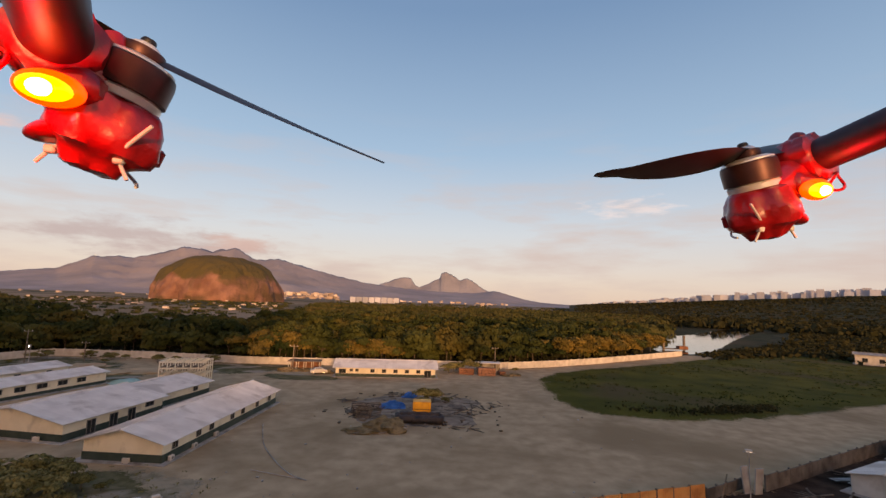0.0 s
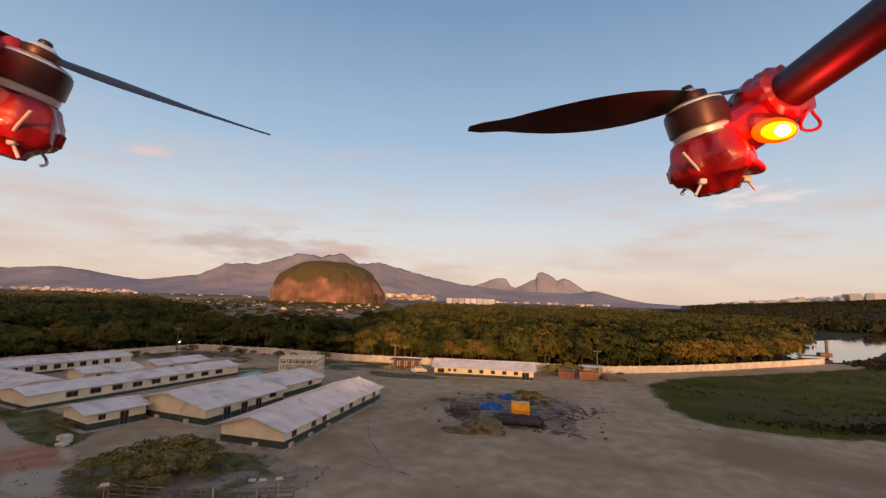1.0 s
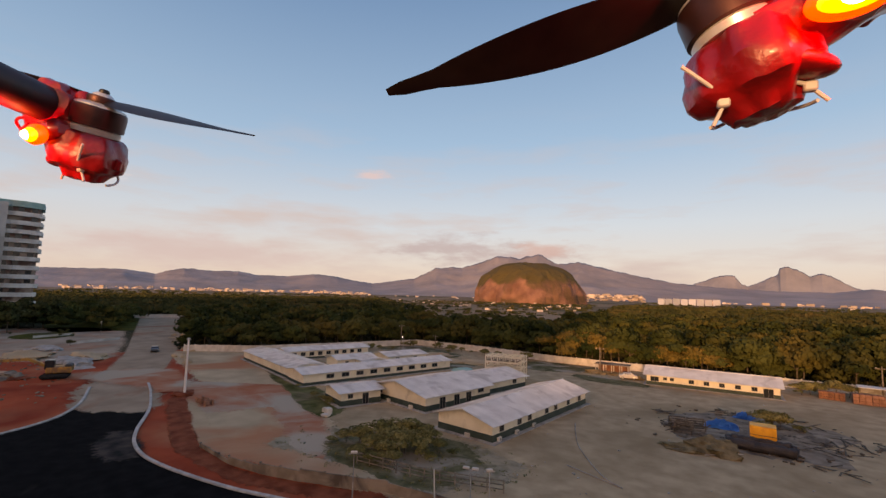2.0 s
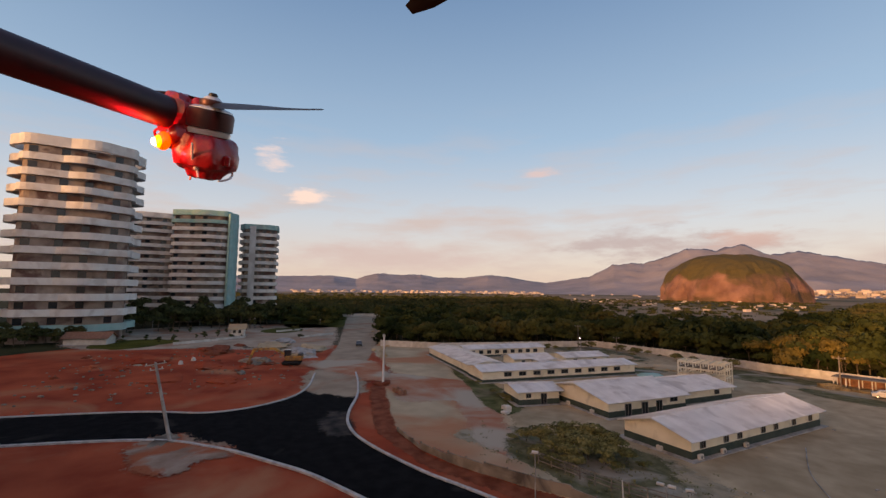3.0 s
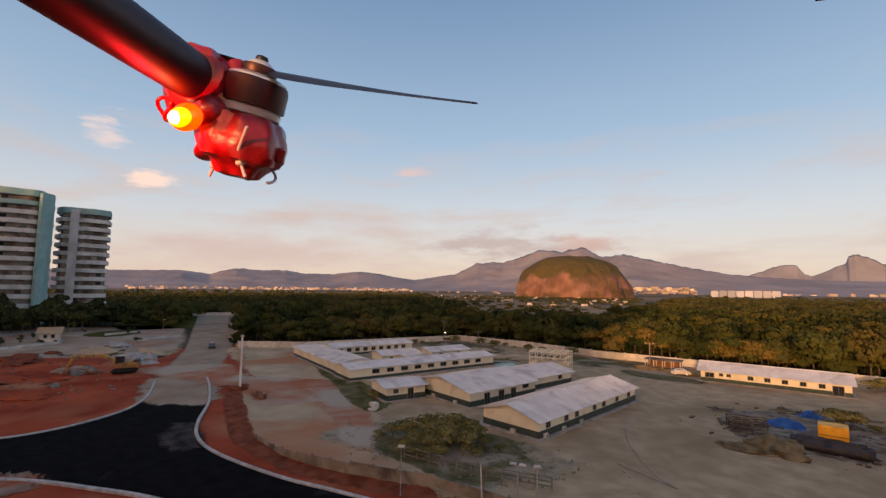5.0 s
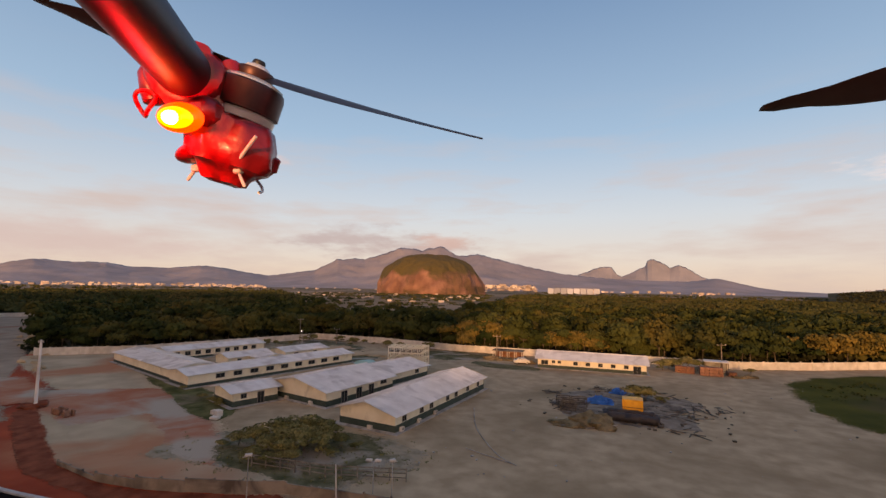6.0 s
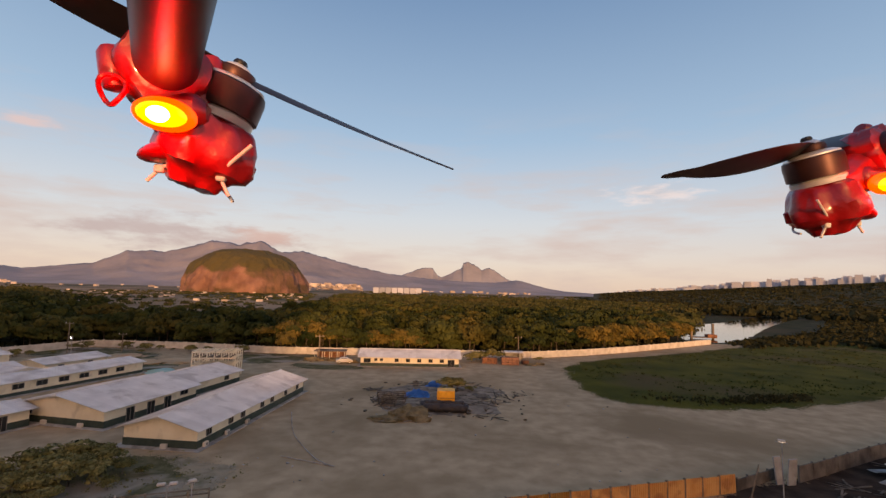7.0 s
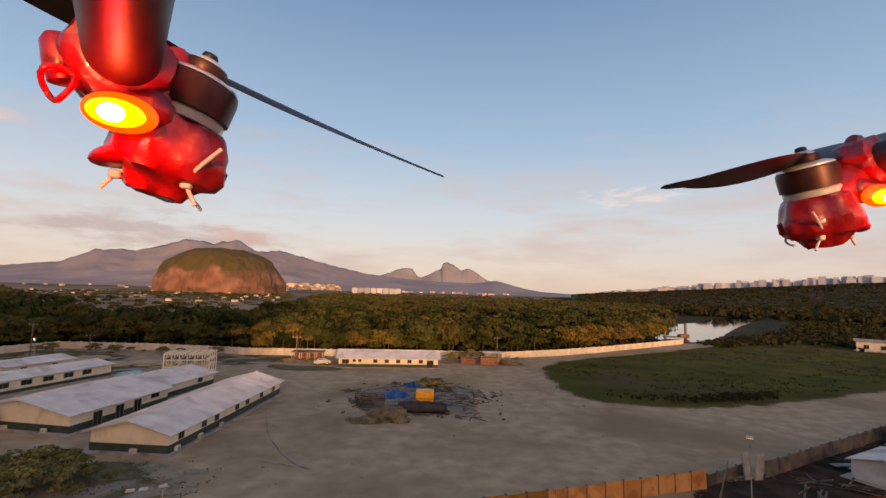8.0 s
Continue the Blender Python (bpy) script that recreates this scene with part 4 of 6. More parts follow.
for i in range(97):
    a = 2 * math.pi * i / 96
    col = []
    for j in range(31):
        s = j / 30
        e = s * math.pi / 2
        r = DR * math.cos(e) ** 0.58
        q = Vector((math.cos(a) * r, math.sin(a) * r, 60 * s)) * 0.021
        rr = r * (1 + 0.11 * noise.fractal(q + Vector((3, 8, 1)), 1.0, 2.0, 5)) + 3
        z = DH * math.sin(e) * (1 + 0.05 * noise.fractal(q, 1.0, 2.0, 4))
        skew = 1.0 - 0.24 * max(0.0, math.cos(a - 0.45)) * s
        col.append(bm.verts.new((DC[0] + rr * math.cos(a) * skew * 1.02, DC[1] + rr * math.sin(a), z - 1)))
    grid.append(col)
for a, b in zip(grid, grid[1:]):
    for j in range(30):
        bm.faces.new((a[j], b[j], b[j + 1], a[j + 1]))
bmesh.ops.remove_doubles(bm, verts=bm.verts[:], dist=0.01)
bmesh.ops.recalc_face_normals(bm, faces=bm.faces[:])
dome = tagged(new("rock_dome", mesh_of("rock_dome", bm, M["dome"])), "rounded orange granite dome with woods on top", "hill", kind="structure")
# wooded rise below the far row of towers
RISE = ((16, 0.02), (20, 0.35), (26, 0.7), (31, 1.05), (38, 1.5), (45, 1.95), (60, 2.2))
hills("wooded_rise", RISE, 1700, 900, M["scrub"], "dark wooded rise below the distant towers", 0.05, 0.5)
patch("lagoon", [polar(a, 4640) for a in (9, 12, 15, 18, 20)] + [polar(a, 3300) for a in (20, 18, 15, 12, 10.5)], 0.35, M["water"], "pale strip of open water on the horizon", "water", 6.0, smooth=False)
# ---- far city ----
bm = bmesh.new()
box(bm, (0, 0, 0.5), (1, 1, 1))
for i in range(3):
    box(bm, (0, -0.5, 0.2 + 0.27 * i), (0.86, 0.03, 0.1))
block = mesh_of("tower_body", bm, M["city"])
for i in range(130):
    az = 18.8 + 27.5 * (i / 130) ** 0.9 + rng.uniform(-0.2, 0.2)
    dist = 1760 + rng.uniform(0, 120)
    el = interp(RISE, az)
    base = EYE + 1700 * math.tan(radians(el)) - 6
    high = (9 + 22 * min(1, (az - 18) / 16)) * rng.uniform(0.6, 1.08)
    x, y = polar(az, dist)
    t = thing("distant_tower", (x, y, base), "pink-grey apartment tower on the skyline with painted-in haze", "apartment building", "distant skyline towers", turn=-az)
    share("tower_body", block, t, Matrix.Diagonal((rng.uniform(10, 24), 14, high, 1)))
for i in range(8):  # long pale row below the mountains
    x, y = polar(-11.2 + 0.78 * i, 1820)
    t = thing("distant_block", (x, y, 0), "pale pink apartment slab below the mountains", "apartment building", "row of distant slabs", turn=11 - 0.78 * i)
    share("tower_body", block, t, Matrix.Diagonal((22, 12, 22 + 0.5 * (i % 3), 1)))


def town(name, lo, hi, near, far, n, sizes, seed, label, lift=0.0):
    r = np.random.default_rng(seed)
    bm = bmesh.new()
    for _ in range(n):
        x, y = polar(r.uniform(lo, hi), r.uniform(near, far))
        s = r.uniform(*sizes)
        h = s * r.uniform(0.35, 0.8)
        box(bm, (x, y, h / 2 + lift * r.random()), (s * r.uniform(0.8, 2.2), s, h), r.uniform(0, 90))
    tagged(new(name, mesh_of(name, bm, M["town"])), label, "town", kind="stuff")


town("hillside_town", -20.5, -13, 2500, 2900, 170, (8, 18), 3, "crowded pale houses on the foot of the hills", 30)
town("lowland_town", -43, -20, 520, 1150, 60, (1.6, 4.0), 4, "scattered pale roofs on the plain before the rock", 1.5)
town("far_town", -78, -47, 2300, 3100, 210, (6, 13), 5, "long strip of pale sunlit houses far off", 12)
town("plain_town", -60, 6, 1750, 2600, 22, (6, 11), 8, "scattered pale houses on the plain before the hills", 2)
town("foothill_town", -7, 9, 2700, 3000, 25, (10, 18), 6, "pale low houses along the mountain foot", 4)

# ---- woods ----
EDGE = ((-90, 262), (-80, 250), (-72.5, 240), (-72, 330), (-67.2, 330), (-66.8, 168), (-59, 156), (-50, 163), (-40.4, 177), (-30, 155), (-23, 145), (-17, 139), (0, 139), (8.5, 143), (14, 156), (19, 171), (24, 205), (26, 262), (27, 520), (60, 560))


# where the wood ends and the open plain before the rock begins
LIMIT = ((-92, 2000), (-46, 2000), (-43, 420), (-39, 270), (-33, 245), (-23, 245), (-19.5, 300), (-16, 700), (-13, 2000), (60, 2000))


def scatter(n, near, far, seed, lo=-92, hi=27.0):
    """Places between two distances, beyond the wood's edge."""
    r = np.random.default_rng(seed)
    az = r.uniform(lo, hi, n)
    e = np.array([interp(EDGE, a) for a in az])
    d = np.sqrt(r.uniform(near ** 2, far ** 2, n))
    ok = (d > e + 3) & (d < np.array([interp(LIMIT, a) for a in az]))
    az, d = np.radians(az[ok]), d[ok]
    return np.stack([d * np.sin(az), d * np.cos(az)], 1), r


def woods(name, n, near, far, leaves, size, radius, height, seed, label, mat, lo=-92, hi=27.0, tall=1.0, loose=0.2):
    xy, r = scatter(n, near, far, seed, lo, hi)
    c, s, g = [], [], []
    for x, y in xy:
        h = height * r.uniform(0.4, 1.28) * tall * (1 + 0.18 * noise.noise(Vector((x, y, 0)) * 0.02))
        rad = radius * r.uniform(0.6, 1.4)
        p, d = crown_points(r, leaves, rad, h * 0.55, 5)
        p[:, 2] += h * 0.68
        p[:, 2] = np.maximum(p[:, 2], 0.1)
        c.append(p + np.array([x, y, 0]))
        g.append(d)
        s.append(size * r.uniform(0.6, 1.3, leaves))
    ob = new(name, quads(name, np.concatenate(c), np.concatenate(s), mat, seed, np.concatenate(g), loose))
    return tagged(ob, label, "woods", kind="stuff")


woods("near_woods", 1500, 135, 330, 330, 0.70, 5.1, 8.8, 11, "dense green mangrove wood behind the wall", M["leaf"])
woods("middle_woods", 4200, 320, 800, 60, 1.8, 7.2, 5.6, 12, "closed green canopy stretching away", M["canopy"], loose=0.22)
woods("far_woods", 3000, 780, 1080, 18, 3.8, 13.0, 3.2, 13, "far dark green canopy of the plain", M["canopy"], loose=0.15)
woods("marsh_woods", 2200, 540, 1500, 18, 3.0, 8.0, 6.0, 14, "dark low marsh woods beyond the inlet", M["leaf_marsh"], 26, 52)


def rise_woods(n, seed):
    """Low trees all over the rise below the distant towers."""
    r = np.random.default_rng(seed)
    c, g, s = [], [], []
    for az, u in zip(r.uniform(17, 59, n), r.uniform(0, 0.94, n) ** 0.7):
        x, y = polar(az, 800 + 890 * u)
        z = (EYE + 1700 * math.tan(radians(interp(RISE, az)))) * u ** 1.25
        p, d = crown_points(r, 12, 9.0 * r.uniform(0.6, 1.4), 5.0, 4)
        c.append(p + np.array([x, y, z - 3.0]))
        g.append(d)
        s.append(3.6 * r.uniform(0.6, 1.3, 12))
    ob = new("rise_woods", quads("rise_woods", np.concatenate(c), np.concatenate(s), M["leaf_marsh"], seed, np.concatenate(g), 0.3))
    return tagged(ob, "dark low woods on the rise below the towers", "woods", kind="stuff")


rise_woods(6500, 17)
# dark leaves added low down to imitate the shade under the crowns
woods("undergrowth", 1500, 135, 215, 40, 0.6, 2.6, 3.2, 15, "dark leaves added below the trees in place of shade", M["leaf_marsh"])

# open plain between the woods and the hills, its haze put into the colour
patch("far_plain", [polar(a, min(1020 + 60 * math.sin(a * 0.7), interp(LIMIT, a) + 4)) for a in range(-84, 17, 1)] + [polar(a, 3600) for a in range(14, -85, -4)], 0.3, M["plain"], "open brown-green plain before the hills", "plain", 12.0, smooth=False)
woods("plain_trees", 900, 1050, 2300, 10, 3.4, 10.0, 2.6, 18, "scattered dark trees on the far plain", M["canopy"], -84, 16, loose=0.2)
LIMIT = ((-92, 2000), (60, 2000))
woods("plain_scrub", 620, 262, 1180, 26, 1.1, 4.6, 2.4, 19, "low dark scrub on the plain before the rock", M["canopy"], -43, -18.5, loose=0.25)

# single trees along the near edge of the wood
TREES = []


def tree_mesh(seed, r, h, leaves, size, mat, trunk=0.18):
    g = np.random.default_rng(seed)
    bm = bmesh.new()
    bend = Vector((g.uniform(-0.4, 0.4), g.uniform(-0.4, 0.4), h * 0.45))
    rod(bm, (0, 0, -0.2), bend, trunk, trunk * 0.6, 7)
    for i in range(6):
        a = i * 1.05 + g.uniform(-0.3, 0.3)
        tip = bend + Vector((math.cos(a) * r * 0.6, math.sin(a) * r * 0.6, h * g.uniform(0.12, 0.4)))
        rod(bm, bend * g.uniform(0.7, 1.0), tip, trunk * 0.5, trunk * 0.12, 5)
    t = mesh_of("trunk", bm, M["bark"])
    p, d = crown_points(g, leaves, r, h * 0.55, 9)
    p[:, 2] += h * 0.64
    return t, quads("crown", p, size * g.uniform(0.5, 1.3, leaves), mat, seed, d, 0.28)


KINDS = [tree_mesh(20 + i, 3.6 + 0.5 * i, 9.0, 1300, 0.46, M["leaf"]) for i in range(4)]
GOLDS = [tree_mesh(30 + i, 4.2 + 0.4 * i, 9.0, 1700, 0.36, M["leaf_gold"]) for i in range(3)]
LOWS = [tree_mesh(40 + i, 1.9, 3.4, 1300, 0.16, M["leaf_dry"], 0.08) for i in range(3)]
DARKS = [tree_mesh(50 + i, 3.4, 9.5, 800, 0.5, M["leaf_dark"], 0.22) for i in range(3)]


def tree(kind, x, y, s, label, group, sz=1.0, name="tree"):
    ob = thing(name, (x, y, 0), label, "tree", group, turn=rng.uniform(0, 360))
    ob.scale = (s, s, s * sz)
    share("trunk", kind[0], ob, Matrix())
    share("crown", kind[1], ob, Matrix())


for i in range(90):
    az = -66 + 91 * (i + rng.uniform(-0.4, 0.4)) / 90
    x, y = polar(az, interp(EDGE, az) + rng.uniform(0.5, 9))
    if az > 14.5:
        tree(GOLDS[i % 3], x, y, rng.uniform(0.8, 1.1), "broad tree at the edge of the wood, leaves tinted golden for sunlight", "golden trees by the inlet")
    else:
        tree(KINDS[i % 4], x, y, rng.uniform(0.75, 1.15), "broad green tree at the edge of the wood", "trees along the wall")
for az, d, s in ((-20.9, 142, 1.15), (-19.2, 147, 1.2), (-17.6, 143, 1.0), (-22.3, 146, 0.95), (-10.6, 140, 0.78), (-8.8, 140.5, 0.85), (-7.2, 140.5, 0.82), (-5.9, 141, 0.7), (18, 178, 0.95), (20, 186, 1.0), (22, 200, 1.0), (23, 208, 0.95), (24, 215, 1.0), (25, 226, 0.9), (25.6, 240, 0.9), (19, 190, 1.05), (21.4, 205, 1.1)):
    tree(GOLDS[int(d) % 3], *polar(az, d), s, "tall tree with yellowing leaves by the wall", "trees along the wall")
for i in range(44):
    az = -99 + 20.5 * (i + rng.uniform(-0.5, 0.5)) / 44
    tree(DARKS[i % 3], *polar(az, rng.uniform(238, 285)), rng.uniform(0.9, 1.5), "dark leafy tree in front of the towers", "trees by the towers")
for i in range(16):
    tree(DARKS[i % 3], *polar(-108 + 0.75 * i, 205 + rng.uniform(-6, 6)), rng.uniform(0.55, 0.8), "dark leafy tree in front of the towers", "trees by the towers")
for x, y, s in ((-44.5, 41.5, 0.8), (-42, 43.5, 1.0), (-40, 45.5, 1.05), (-38, 43.2, 1.0), (-41.0, 40.6, 0.8), (-37.0, 46.5, 0.9), (-36.0, 43.8, 0.85), (-43, 45.5, 0.7), (-35, 46.2, 0.6), (-38.6, 40.4, 0.75), (-36.4, 39.4, 0.6), (-41, 38, 0.6), (-33.8, 43, 0.4), (-46.5, 41, 0.55), (-38.5, 38.0, 0.5), (-47.5, 39.5, 0.35), (-33, 46.4, 0.3), (-40, 43, 0.9)):
    tree(LOWS[int(abs(x * 7)) % 3], x, y, 1.15 * s, "low scrubby bush with dry olive leaves", "bushes by the long shed", 0.8, "bush")
for i in range(26):
    u = rng.random()
    tree(LOWS[i % 3], -118 + 55 * u + rng.uniform(-2, 2), 73 - 20 * u + rng.uniform(-2, 2), rng.uniform(0.25, 0.5), "small weedy bush beside the lot", "weeds by the lot", 0.6, "bush")
for i in range(34):
    az = -58 + 33 * rng.random()
    tree(LOWS[i % 3], *polar(az, interp(EDGE, az) - 8 - 14 * rng.random() ** 3), rng.uniform(0.3, 0.95), "small bush at the foot of the white wall", "bushes along the wall", 0.8, "bush")
for x, y, s in ((-2.2, 89.5, 1.15), (-0.9, 91.0, 1.0), (1.4, 90.0, 0.5)):
    tree(LOWS[0], x, y, s, "yellow-green bush growing on the material heap", "bushes on the heap", 0.7, "bush")
for x, y, s in ((2.6, 126.5, 0.9), (4.2, 128.5, 1.1), (5.6, 129.5, 1.0), (8.5, 130.5, 1.2), (10.6, 130.5, 1.0), (22, 131, 0.6)):
    tree(LOWS[int(y) % 3], x, y, s, "dark bush beside the site office", "bushes by the office", 0.8, "bush")

# low growth on the field and the marsh
def tufts(name, poly, n, size, height, seed, label, mat, clump=6):
    r = np.random.default_rng(seed)
    px, py = zip(*poly)
    out = []
    xs, ys = r.uniform(min(px), max(px), n), r.uniform(min(py), max(py), n)
    for x, y in zip(xs, ys):
        ins = False
        for (x0, y0), (x1, y1) in zip(poly, poly[1:] + poly[:1]):
            if (y0 > y) != (y1 > y) and x < (x1 - x0) * (y - y0) / (y1 - y0) + x0:
                ins = not ins
        if ins and noise.noise(Vector((x, y, seed)) * 0.035) > r.uniform(-0.5, 0.35):
            q = r.normal(size=(clump, 3)) * np.array([size * 2, size * 2, 0])
            q[:, 2] = height * (0.2 + 0.8 * r.random(clump))
            out.append(q + np.array([x, y, 0.1]))
    c = np.concatenate(out)
    tagged(new(name, quads(name, c, size * r.uniform(0.5, 1.3, len(c)), mat, seed)), label, "grass", kind="stuff")


FIELD = [(30, 120), (29, 95), (44, 86.5), (71, 95), (130, 118), (190, 150), (205, 198), (160, 212), (104, 177), (57, 145)]
tufts("field_tufts", FIELD, 3600, 0.22, 0.22, 61, "rough grass tufts on the field", M["leaf"])
tufts("field_rim", [(29, 106), (28, 92), (44, 85), (71, 93), (71, 98), (44, 90), (34, 96)], 1600, 0.24, 0.5, 62, "taller weeds along the rim of the field", M["leaf_marsh"], 8)
tufts("yard_weeds", [(-58, 36), (-46, 33), (-32, 33), (-24, 40), (-22, 50), (-34, 54), (-48, 49), (-57, 43)], 520, 0.09, 0.16, 65, "thin dry weeds round the bushes", M["leaf_dry"], 7)
tufts("marsh_scrub", [(128, 196), (205, 150), (420, 260), (640, 520), (530, 650), (330, 420), (232, 300), (168, 236)], 8000, 1.2, 1.6, 63, "dark marsh scrub beside the inlet", M["leaf_marsh"], 9)
tufts("low_scrub", [(112, 180), (160, 210), (206, 196), (240, 215), (330, 300), (230, 290), (150, 226), (112, 194)], 6500, 0.9, 1.1, 65, "dark low scrub between the field and the inlet", M["leaf_marsh"], 9)
tufts("edge_scrub", [(150, 130), (260, 190), (420, 260), (420, 160), (200, 105), (120, 100)], 2000, 0.8, 1.3, 64, "dark scrub beyond the track", M["leaf_marsh"], 9)
# ---- the material heap in the yard ----
def lump(bm, c, s, seed=0, n=14, rough=0.25, flat=1.0):
    """A low rounded heap of loose stuff."""
    rows = []
    for j in range(7):
        e = j / 6 * math.pi / 2
        row = []
        for i in range(n):
            a = 2 * math.pi * i / n
            q = Vector((math.cos(a) * math.cos(e), math.sin(a) * math.cos(e), math.sin(e) * flat))
            k = 1 + rough * noise.fractal(q * 1.7 + Vector((seed, seed * 2, 0)), 1.0, 2.0, 4)
            row.append(bm.verts.new((c[0] + q.x * s[0] * k, c[1] + q.y * s[1] * k, c[2] + q.z * s[2] * k)))
        rows.append(row)
    for a, b in zip(rows, rows[1:]):
        for i in range(n):
            bm.faces.new((a[i], a[(i + 1) % n], b[(i + 1) % n], b[i]))
    bmesh.ops.remove_doubles(bm, verts=bm.verts[:], dist=0.001)
    return bm


def heap(name, c, s, mat, label, category, seed=0, rough=0.25, flat=1.0, n=20):
    bm = bmesh.new()
    lump(bm, (0, 0, 0), s, seed, n, rough, flat)
    bmesh.ops.recalc_face_normals(bm, faces=bm.faces[:])
    ob = new(name, mesh_of(name, bm, M[mat]))
    ob.matrix_basis = pose(*c)
    return tagged(ob, label, category)


heap("dirt_mound", (-7.9, 70.9, 0.06), (3.2, 2.6, 1.5), "mound", "brown dirt mound at the edge of the heap", "mound", 3, 0.5)
heap("dirt_mound", (-11.0, 69.3, 0.06), (3.2, 1.8, 0.55), "mound", "low brown dirt mound beside the heap", "mound", 5, 0.5)
heap("earth_spread", (-4.5, 84.0, 0.02), (11.0, 12.0, 0.22), "spread", "trodden brown earth under the materials", "earth", 8, 0.5, 1.0, 48)

stack = thing("covered_stack", (-2.9, 77.0, 0.08), "long stack covered with dark plastic sheet", "stack")
for y, z, r, x0, x1 in ((-2.3, 0.62, 0.68, -3.8, 3.9), (-1.0, 0.6, 0.66, -4.0, 3.7), (-1.4, 1.15, 0.46, -3.3, 3.2)):
    bm = bmesh.new()
    tube(bm, [(x0 + (x1 - x0) * k / 24, y + 0.1 * math.sin(k * 0.9), z + 0.05 * math.sin(k * 1.7)) for k in range(25)], r, 14)
    for v in bm.verts:
        v.co += 0.09 * Vector((0, noise.noise(v.co * 1.3), noise.noise(v.co * 1.3 + Vector((9, 2, 5)))))
    part("roll", bm, M["black"], stack, "long roll under dark plastic")
bm = bmesh.new()
box(bm, (0.2, 0.6, 0.32), (7.0, 2.6, 0.64), bevel=0.08)
part("load", bm, M["wood"], stack)

cont = thing("yellow_container", (-2.7, 77.4, 0.70), "bright yellow-orange steel box standing on the stack", "container", turn=2)
bm = bmesh.new()
for z in (0.62, 1.82):
    box(bm, (0, 0, z), (3.0, 2.4, 1.16), bevel=0.04)
part("body", bm, M["yellow"], cont)
for x in (-1.1, -0.55, 0, 0.55, 1.1):
    bm = bmesh.new()
    for z in (0.62, 1.82):
        box(bm, (x, -1.22, z), (0.09, 0.06, 1.0))
    part("rib", bm, M["yellow"], cont)
bm = bmesh.new()
box(bm, (0, 0, 1.22), (3.06, 2.46, 0.07))
part("seam", bm, M["rust"], cont, "dark seam between the two halves")


def tarp(c, s, turn, seed, label):
    bm = bmesh.new()
    g = [[bm.verts.new((s[0] * (i / 14 - 0.5), s[1] * (j / 10 - 0.5), s[2] * (0.35 + 0.6 * noise.fractal(Vector((i * 0.22, j * 0.25, seed)), 1.0, 2.0, 4)) * max(0.0, math.sin(math.pi * i / 14) * math.sin(math.pi * j / 10)) ** 0.35 + 0.04)) for j in range(11)] for i in range(15)]
    for a, b in zip(g, g[1:]):
        for j in range(10):
            bm.faces.new((a[j], b[j], b[j + 1], a[j + 1]))
    bmesh.ops.solidify(bm, geom=bm.faces[:], thickness=0.03)
    ob = new("blue_tarpaulin", mesh_of("blue_tarpaulin", bm, M["blue"]))
    ob.matrix_basis = pose(*c, 0, 0, turn)
    tagged(ob, label, "tarpaulin", "tarpaulins of the heap")


tarp((-8.3, 84.6, 0.2), (4.7, 3.4, 1.5), 6, 1, "crumpled blue tarpaulin over building materials")
tarp((-5.9, 93.8, 0.2), (2.8, 3.0, 1.7), -12, 7, "small blue tarpaulin behind the stack")

bm = bmesh.new()
box(bm, (0, 0, 0), (1, 0.16, 0.07), bevel=0.01)
plank = mesh_of("plank", bm, M["old_wood"])
for k, (cx, cy, n, w) in enumerate(((-13.4, 80.0, 22, 3.2), (-11.8, 77.6, 14, 2.4), (-17.5, 89.0, 10, 2.6), (3.5, 82.5, 16, 4.0), (6.5, 86.0, 12, 4.5), (1.0, 95.0, 12, 4.0), (-8, 95.5, 12, 3.4), (11.5, 89.5, 8, 2.8), (4, 72.8, 8, 3.4))):
    t = thing("timber_pile", (cx, cy, 0.12), "loose pile of weathered boards and battens", "timber", "timber piles in the yard")
    for i in range(n):
        share("plank", plank, t, pose(rng.normal() * w * 0.4, rng.normal() * w * 0.4, 0.05 + 0.03 * i * rng.random(), rng.uniform(-8, 8), rng.uniform(-10, 10), rng.uniform(0, 180)) @ Matrix.Diagonal((rng.uniform(1.2, 3.8), 1.2, 1, 1)))
for cx, cy in ((-12.4, 77.4), (-13.6, 79.6), (-11.2, 80.2)):
    t = thing("pallet_frame", (cx, cy, 0.1), "grey timber crate frame standing open", "crate", "crate frames on the heap", turn=rng.uniform(-25, 25))
    t.scale = (1.25, 1.2, 1.2)
    for x in (-0.9, 0.9):
        for y in (-0.6, 0.6):
            bm = bmesh.new()
            box(bm, (x, y, 0.65), (0.12, 0.12, 1.3))
            part("post", bm, M["old_wood"], t)
    for z in (0.1, 0.7, 1.25):
        for y in (-0.6, 0.6):
            bm = bmesh.new()
            box(bm, (0, y, z), (1.95, 0.08, 0.14))
            part("rail", bm, M["old_wood"], t)
bm = bmesh.new()
rod(bm, (-8.6, 68.2, 0.15), (-4.6, 70.9, 0.45), 0.09)
tagged(new("long_pole", mesh_of("long_pole", bm, M["concrete"])), "pale pole lying across the dirt mound", "pole")
bm = bmesh.new()
rr = np.random.default_rng(91)
for i in range(340):
    a, d = rr.uniform(0, 6.283), abs(rr.normal()) * 7
    s = rr.uniform(0.08, 0.4)
    box(bm, (-3.5 + 1.25 * d * math.cos(a), 84 + d * math.sin(a), 0.1 + s * 0.25), (s * rr.uniform(0.8, 3), s, s * 0.6), rr.uniform(0, 180))
tagged(new("heap_litter", mesh_of("heap_litter", bm, M["old_wood"])), "scattered scraps of timber and rubble round the heap", "litter", kind="stuff")
bm = bmesh.new()
